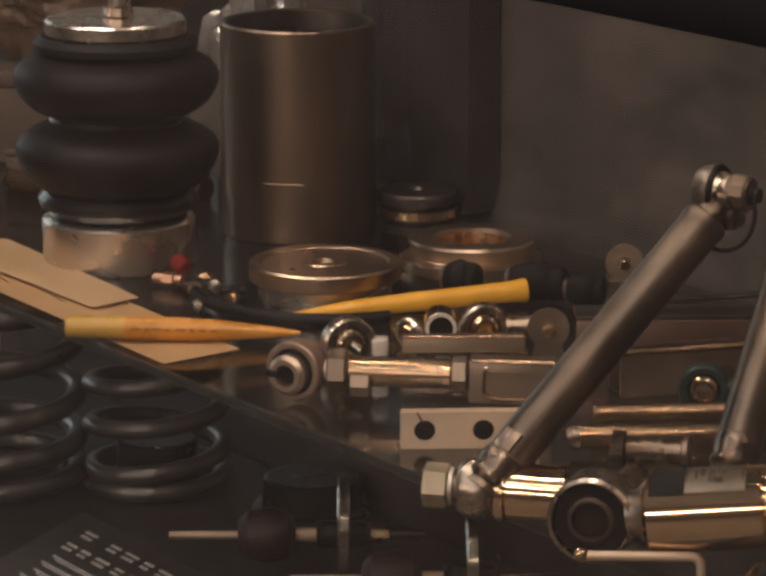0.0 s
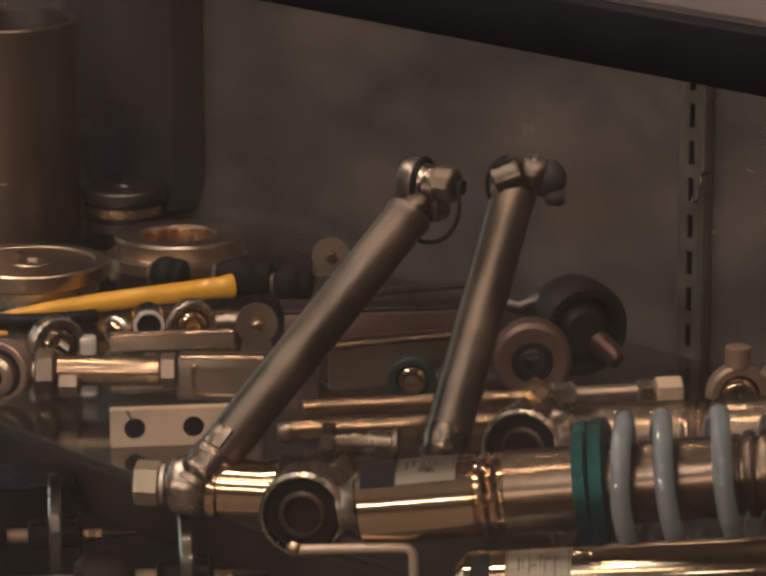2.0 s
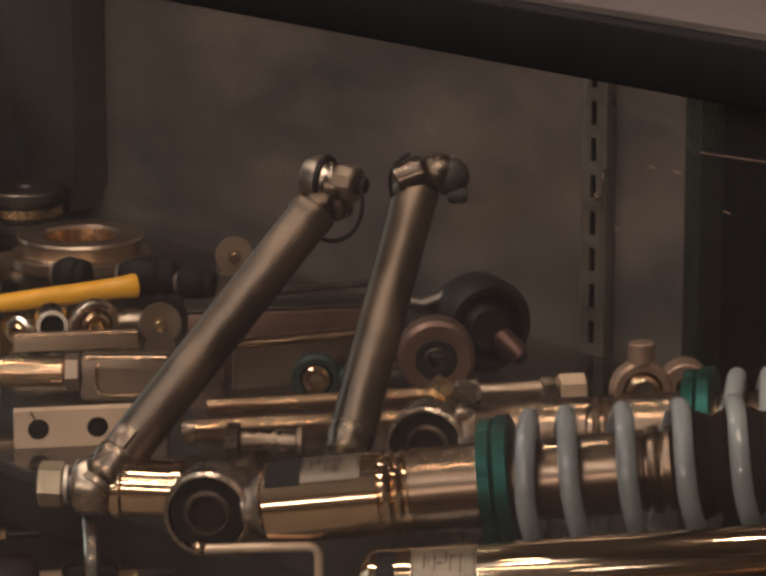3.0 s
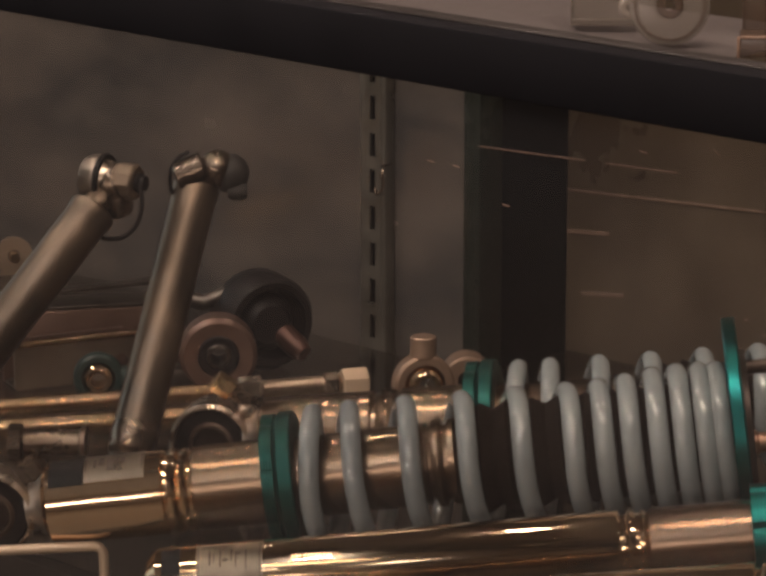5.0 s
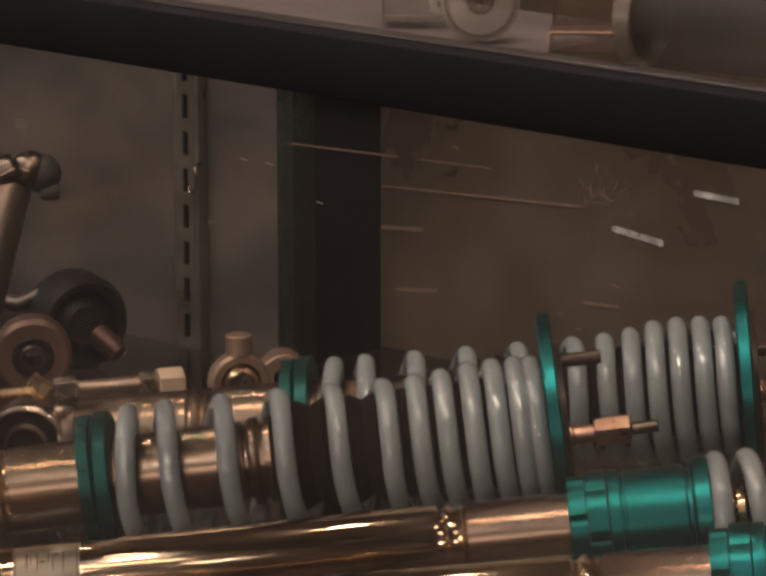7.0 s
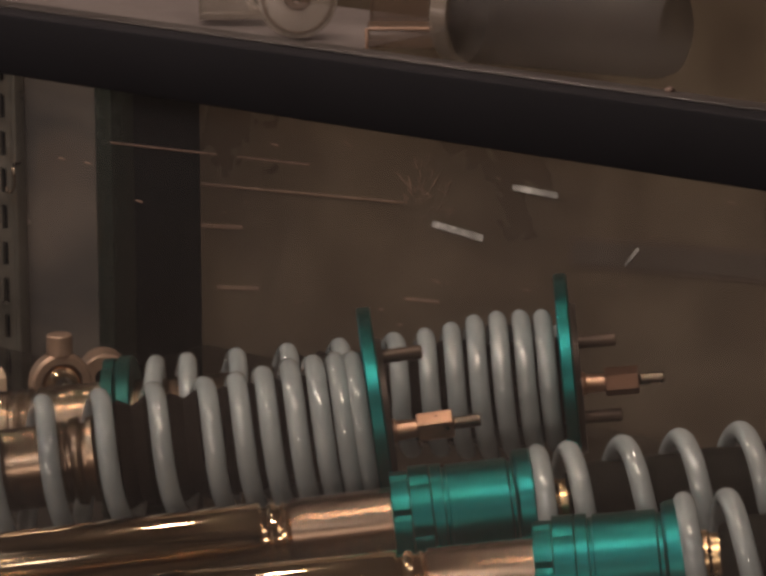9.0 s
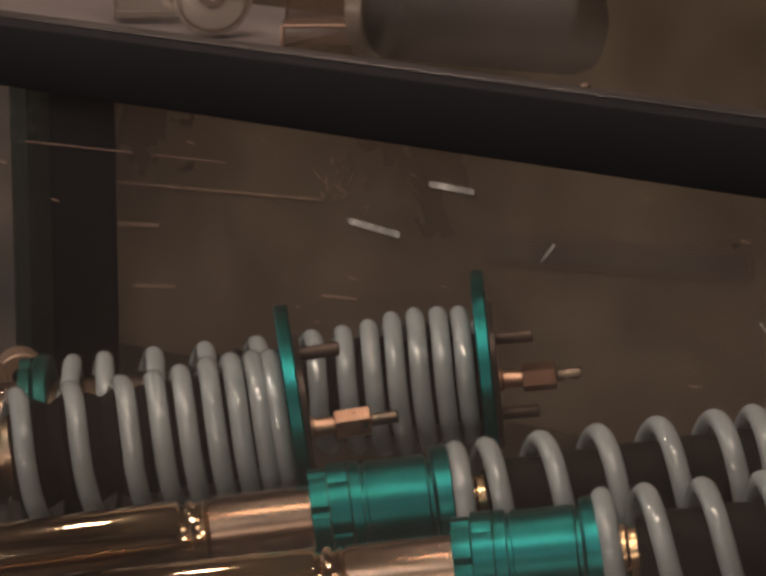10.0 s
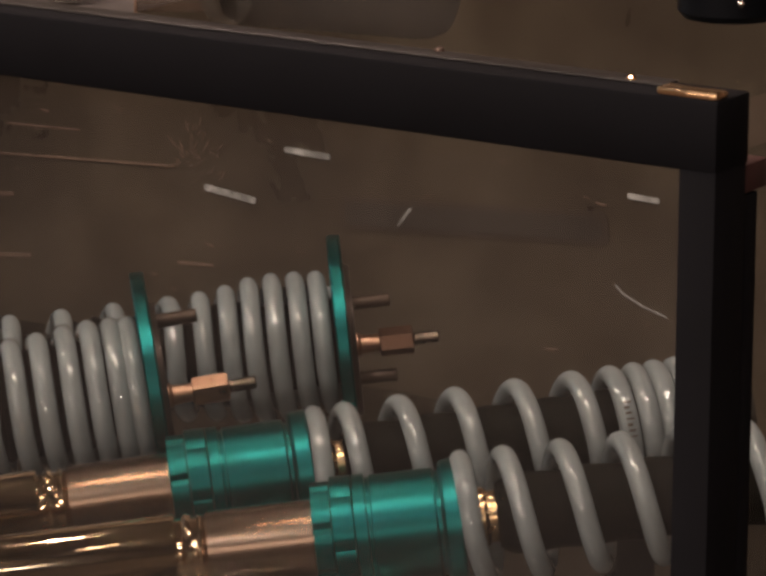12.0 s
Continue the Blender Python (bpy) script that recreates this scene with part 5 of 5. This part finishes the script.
def carton(p, size, yaw, label):
    t = thing("carton", pose(*p, 0, 0, yaw), label, "box")
    sx, sy, sz = size
    part("tray", box(sx, sy, sz, 0.002, Matrix.Translation((0, 0, sz / 2))), CARTON, t)
    part("lid", box(sx * 1.02, sy * 1.02, sz * 0.22, 0.002, Matrix.Translation((0, 0, sz * 1.11 + 0.0005))), CARTON, t)


def paper_bag():
    """Crumpled brown bag at the far end."""
    bm = bmesh.new()
    bmesh.ops.create_icosphere(bm, subdivisions=5, radius=1)
    for v in bm.verts:
        n = noise.noise(v.co * 2.0) * 0.25 + abs(noise.noise(v.co * 5.0)) * 0.20 + abs(noise.noise(v.co * 11.0)) * 0.10
        v.co = Vector((v.co.x * 0.110, v.co.y * 0.060, v.co.z * 0.085)) * (1 + n)
    ob = part("paper_bag", bm, KRAFT, None, "", pose(-2.735, 1.560, 0.178, 0, 0, 50), 15)
    return tagged(ob, "crumpled brown bag on a carton", "bag")


paper_bag()
carton((-2.735, 1.560, 0.0), (0.22, 0.13, 0.070), 50, "brown carton at the far end of the shelf")
carton((-2.600, 1.470, 0.0), (0.10, 0.06, 0.030), 40, "flat brown carton beside the air spring")
plain_rod((-2.62, 1.42, 0.010), (-2.42, 1.46, 0.010), 0.0095, "polished rod lying beside the air spring")
plain_rod((-2.70, 1.47, 0.012), (-2.47, 1.53, 0.012), 0.0110, "polished steel rod behind the air spring")


# ---- lower shelf ----
def loose_spring(x, y, r, wire, marks, label):
    t = thing("black_coil_spring", pose(x, y, -0.300) @ X2Z, label, "coil spring", "black coil springs on the lower shelf")
    part("coil", helix(marks, [r] * len(marks), wire, 14, 40, 0.5, 0.5), BLACK_SPRING, t)


loose_spring(-2.6965, 1.4525, 0.064, 0.0098, [0.010, 0.036, 0.070, 0.122, 0.172], "dark coil spring standing on the lower shelf")
loose_spring(-2.6235, 1.5685, 0.061, 0.0085, [0.0085, 0.022, 0.066, 0.104, 0.150], "dark coil spring standing on the lower shelf")


def spring_cup(x, y, z, r, h, label):
    t = thing("spring_cup", pose(x, y, z), label, "spring seat")
    part("cup", turned([(0, 0), (0, r), (0.004, r * 1.06), (0.008, r * 1.06), (0.010, r * 0.9), (h, r * 0.86), (h + 0.002, r * 0.8), (h + 0.002, 0)], 52, X2Z), CUP_BLACK, t)


spring_cup(-2.6235, 1.5685, -0.3, 0.043, 0.045, "dark cylindrical core inside a spring")
spring_cup(-2.470, 1.640, -0.3, 0.052, 0.034, "black spring cup on the lower shelf")


def lower_card():
    t = thing("printed_card", pose(-2.3757, 1.3477, -0.2225) @ pose(0, 0, 0, 0, 0, 60) @ pose(0, 0, 0, 16) @ pose(0.118 * 0.707 - 0.08 * 0.707, -0.118 * 0.707 - 0.08 * 0.707, 0, 0, 0, -45), "dark printed card with pale lettering", "card")
    part("card", box(0.236, 0.160, 0.002, 0.0006, Matrix.Translation((0, 0, -0.0012))), CARD_GREY, t)
    rows = [(0.056, [(-0.095, 0.016), (-0.066, 0.014), (-0.050, 0.018), (-0.028, 0.012), (-0.012, 0.018), (0.010, 0.022), (0.036, 0.012), (0.050, 0.016), (0.070, 0.012)]),
            (0.034, [(-0.095, 0.014), (-0.078, 0.012), (-0.062, 0.018), (-0.040, 0.012), (-0.024, 0.016), (-0.004, 0.014), (0.014, 0.018), (0.036, 0.012)]),
            (0.015, [(-0.098, 0.090), (0.000, 0.040)]), (0.003, [(-0.098, 0.080), (-0.010, 0.060)]), (-0.009, [(-0.098, 0.110)]), (-0.021, [(-0.098, 0.070), (-0.022, 0.050)])]
    for y, bars in rows:
        h = 0.012 if y > 0.03 else 0.0055
        for x, w in bars:
            bm = box(w * 0.80, h * 0.26, 0.0006, 0, Matrix.Translation((x + w / 2, y + h * 0.27, 0.0002)))
            box(w * 0.70, h * 0.26, 0.0006, 0, Matrix.Translation((x + w / 2, y - h * 0.27, 0.0002)), bm)
            part("lettering_bar", bm, PRINT, t)


lower_card()


def lower_shock(p, q, label):
    t = thing("small_shock", axis(p, q), label, "shock absorber", "small shocks on the lower shelf")
    part("rod", rod(0.0, 0.060, 0.0034, 20), PALE_ZINC, t)
    part("bump_rubber", turned([(0.058, 0), (0.058, 0.012), (0.066, 0.020), (0.085, 0.024), (0.100, 0.020), (0.106, 0.012), (0.106, 0)], 36), RED_DARK, t, "dark red bump rubber")
    part("collar", rod(0.106, 0.124, 0.0062, 28), PALE_ZINC, t)
    part("core", rod(0.124, 0.166, 0.0120, 28), CUP_BLACK, t)
    part("flange", turned([(0.141, 0), (0.141, 0.0500), (0.1425, 0.0520), (0.1500, 0.0520), (0.1515, 0.0500), (0.1515, 0)], 56), POLISHED, t, "polished round flange")
    part("back_plate", turned([(0.166, 0), (0.166, 0.0180), (0.1675, 0.0190), (0.1685, 0.0180), (0.1685, 0)], 40), DARK_STEEL, t)
    part("nut", hexnut(0.1687, 0.1850, 0.0066, pose(0, 0, 0, 10)), BRASS, t, "bright brass coloured nut")
    part("stud", rod(0.185, 0.214, 0.0036, 18), DARK_STEEL, t)


lower_shock((-2.3500, 1.4150, -0.249), (-2.2310, 1.5913, -0.249), "small shock with polished flange on the lower shelf")
lower_shock((-2.1920, 1.4320, -0.248), (-2.0730, 1.6083, -0.248), "small shock with polished flange on the lower shelf")


# ---- things on top of the case ----
TOP = 0.3662
# Added sheet; its pale grey imitates sheen on the bare top glass.
sheet("sheen_sheet", ((-1.34, 1.132), (-0.925, 1.132), (-0.925, 1.23), (-1.34, 1.23)), TOP, "pale grey sheet for the sheen on the case's top glass", PALE, "mat")


def plastic_box(p, size, yaw, label, material, edge, sides=(-1, 1), foot=True):
    """A small clear box: a shell with thicker edges."""
    t = thing("plastic_box", pose(*p, 0, 0, yaw), label, "plastic box", "small boxes on the case")
    sx, sy, sz = size
    part("shell", box(sx, sy, sz, 0.0015, Matrix.Translation((0, 0, sz / 2))), material, t)
    for x in sides:
        part("upright_edge", box(0.0014, 0.0014, sz, 0.0004, Matrix.Translation((x * sx / 2, -sy / 2, sz / 2))), edge, t)
    part("lid_edge", box(sx * 0.94, 0.0014, 0.0012, 0.0003, Matrix.Translation((0, -sy / 2 - 0.0004, sz * 0.98))), edge, t)
    if foot:
        part("foot_edge", box(sx * 0.94, 0.0014, 0.0012, 0.0003, Matrix.Translation((0, -sy / 2 - 0.0004, sz * 0.14))), edge, t)


plastic_box((-1.0150, 1.1680, TOP + 0.0034), (0.030, 0.020, 0.022), 43, "small clear plastic box on the grey sheet", CLOUDY, CLOUDY)
plastic_box((-0.9180, 1.169, TOP + 0.0004), (0.030, 0.022, 0.0095), 38, "small brown clear plastic box on the case", CLOUDY_BROWN, PAPER_EDGE, (-1,), False)
plastic_box((-0.9400, 1.215, TOP + 0.0004), (0.050, 0.030, 0.028), 40, "brown clear plastic box on the case", CLOUDY_BROWN, CLOUDY_BROWN)


def pulley():
    t = thing("plastic_reel", pose(-0.9640, 1.1530, TOP + 0.0188, -10, 0, 43), "clear plastic reel standing on the grey sheet", "reel")
    part("wheel", turned([(-0.004, 0.006), (-0.004, 0.0165), (-0.0035, 0.0178), (0.0035, 0.0178), (0.004, 0.0165), (0.004, 0.006)], 48, X2Y, True), CLOUDY, t)
    part("rim", ring(0.0165, 0.0148, 0.0090), CLOUDY_BROWN, t, "tan rim band")
    part("hub", ring(0.0060, 0.0024, 0.0084), CLOUDY_BROWN, t, "brown hub")


pulley()
bushing((-1.0290, 1.2020, TOP + 0.0056), 43, 0.0052, 0.002, 0.008, PALE_BRIGHT, "tiny bright metal bush beside the box")


def ribbed_cylinder():
    t = thing("ribbed_canister", axis((-0.8690, 1.1530, TOP + 0.0216), (-0.7680, 1.1715, TOP + 0.0216)), "dark cloudy ribbed canister lying on the case", "canister")
    prof = [(0, 0), (0, 0.019)]
    for k in range(14):
        prof += [(0.004 + 0.006 * k, 0.0210), (0.0062 + 0.006 * k, 0.0210), (0.0072 + 0.006 * k, 0.0207), (0.0092 + 0.006 * k, 0.0207)]
    prof += [(0.090, 0.0205), (0.096, 0.018), (0.099, 0.012), (0.099, 0)]
    part("shell", turned(prof, 48), CLOUDY_DARK, t)
    part("end_cap", turned([(-0.009, 0), (-0.009, 0.0195), (-0.0075, 0.0212), (-0.0005, 0.0212), (-0.0005, 0)], 40), CLOUDY, t, "cloudy end cap")


ribbed_cylinder()


def knob():
    t = thing("black_canister", pose(-0.707, 1.292, TOP), "round glossy black canister on the case", "canister")
    part("shell", turned([(0, 0), (0, 0.0200), (0.003, 0.0225), (0.016, 0.0225), (0.024, 0.0170), (0.028, 0.0080), (0.028, 0)], 48, X2Z), PILLAR, t)
    # Polished ball added as the canister's white highlight, not a fastener.
    part("stud", ball(0.0016, Matrix.Translation((-0.69 + 0.707, 1.271 - 1.292, 0.3764 - TOP)), 16, 8, 0, 0.98), POLISHED, t, "small bright ball for the highlight on the canister")


knob()


def screw(x, y, z, metal):
    t = thing("dome_screw", pose(x, y, z), "small bright dome head screw on the frame", "screw", "frame screws")
    part("head", turned([(0, 0), (0, 0.0022), (0.0008, 0.0021), (0.0016, 0.0013), (0.0018, 0)], 20, X2Z), metal, t)


screw(-0.7460, 1.1235, 0.3725, DULL_BROWN)
screw(-0.6525, 1.116, 0.3725, CHROME)


# ---- painted glints and reflections, and scratches, on the back panel ----
# Two darker tones for a soft dark reflection painted on the panel.
FAINT_BAND = mat("faint_dark_reflection", (0.069, 0.050, 0.039), 0.34, 0.35, 0.30, 8, 0.0, 9, 0.3)
BAND = mat("grey_brown_reflection", (0.058, 0.045, 0.037), 0.36, 0.3, 0.25, 8, 0.0, 9, 0.3)
def tape(x0, z0, x1, z1, w, label, material=GLINT_SCRATCH, name="glint_plate"):
    n = math.hypot(x1 - x0, z1 - z0)
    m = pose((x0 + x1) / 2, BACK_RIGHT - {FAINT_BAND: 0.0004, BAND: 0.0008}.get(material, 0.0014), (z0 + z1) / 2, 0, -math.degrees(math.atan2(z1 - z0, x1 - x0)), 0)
    bm = plate(round_rect(n, w, w * 0.3), [], 0.0006, m)
    tagged(part(name, bm, material), label, "tape" if material is GLINT_SCRATCH else "scuff", "marks on the back panel")


# Nested darker plates carry that reflection; the outer one softens its edge.
tape(-1.2582, 0.1128, -1.0540, 0.1292, 0.0215, "faint edge of a dark reflection painted on the brown panel", FAINT_BAND, "reflection_band")
tape(-1.2530, 0.1133, -1.0590, 0.1287, 0.0150, "broad dark reflection painted on the brown panel", BAND, "reflection_band")
# Pale plates put white glints into the panel's colour; no tape is there.
tape(-1.3689, 0.1165, -1.3258, 0.1123, 0.0045, "small pale plate for a glint on the brown panel")
tape(-1.3020, 0.1503, -1.2652, 0.1493, 0.0040, "small pale plate for a glint on the brown panel")
tape(-1.2117, 0.1106, -1.2016, 0.1233, 0.0022, "thin pale plate for a glint on the brown panel")
tape(-1.0404, 0.1527, -1.0179, 0.1519, 0.0035, "small pale plate for a glint on the brown panel")
for k in range(44):
    a = random.uniform(0, 2 * math.pi)
    rad = random.uniform(0.003, 0.028)
    x, z, d = -1.374 + rad * math.cos(a), 0.139 + 0.7 * rad * math.sin(a), 0.6 * a + random.uniform(-0.9, 0.9)
    n = random.uniform(0.003, 0.009)
    tape(x, z, x + n * math.cos(d), z + n * math.sin(d), 0.0003, "fine curved scratch on the brown panel", SCUFF_GLINT, "fine_scratch")
# Reflected light streaks, drawn as thin pale plates.
for x0, z0, x1, z1, w in ((-1.5764, 0.1163, -1.3939, 0.1275, 0.0014), (-1.5764, 0.0862, -1.5372, 0.0901, 0.0028),
                          (-1.5618, 0.0432, -1.5229, 0.0480, 0.0026), (-1.3919, 0.0611, -1.3626, 0.0629, 0.0018)):
    tape(x0, z0, x1, z1, w, "pale reflected streak painted on the brown panel", SCUFF_GLINT, "glint_streak")
for x0, z0, x1, z1 in ((-1.0480, 0.0951, -1.0430, 0.0902), (-1.0430, 0.0902, -1.0274, 0.0837), (-1.0274, 0.0837, -1.0106, 0.0793)):
    tape(x0, z0, x1, z1, 0.0012, "long curved scratch on the brown panel", GLINT_SCRATCH, "long_scratch")
for k in range(34):
    x, z = random.uniform(-1.56, -1.02), random.uniform(0.02, 0.22)
    d, n = random.uniform(-0.5, 0.5), random.uniform(0.0015, 0.008)
    tape(x, z, x + n * math.cos(d), z + n * math.sin(d), random.choice((0.0005, 0.0008, 0.0012)), "tiny rubbed fleck on the brown panel", SCUFF_GLINT, "fleck")


# ---- pale streaks on the front glass ----
def glass_mark(x0, z0, x1, z1, w):
    n = math.hypot(x1 - x0, z1 - z0)
    m = pose((x0 + x1) / 2, FRONT + 0.0092, (z0 + z1) / 2, 0, -math.degrees(math.atan2(z1 - z0, x1 - x0)), 0)
    tagged(part("glass_streak", plate(round_rect(n, w, w * 0.3), [], 0.0003, m), SCUFF_GLINT), "pale streak on the front glass", "scratch", "marks on the front glass")


# These two long plates draw a reflected streak as pale colour.
glass_mark(-1.0377, 0.3175, -0.9737, 0.3201, 0.0006)
glass_mark(-0.9620, 0.3206, -0.9213, 0.3222, 0.0005)
for x, z in ((-1.0519, 0.306), (-1.068, 0.306), (-1.0206, 0.2925), (-0.9404, 0.3284), (-0.9323, 0.3413)):
    glass_mark(x - 0.0022, z + 0.0004, x + 0.0022, z, 0.0006)
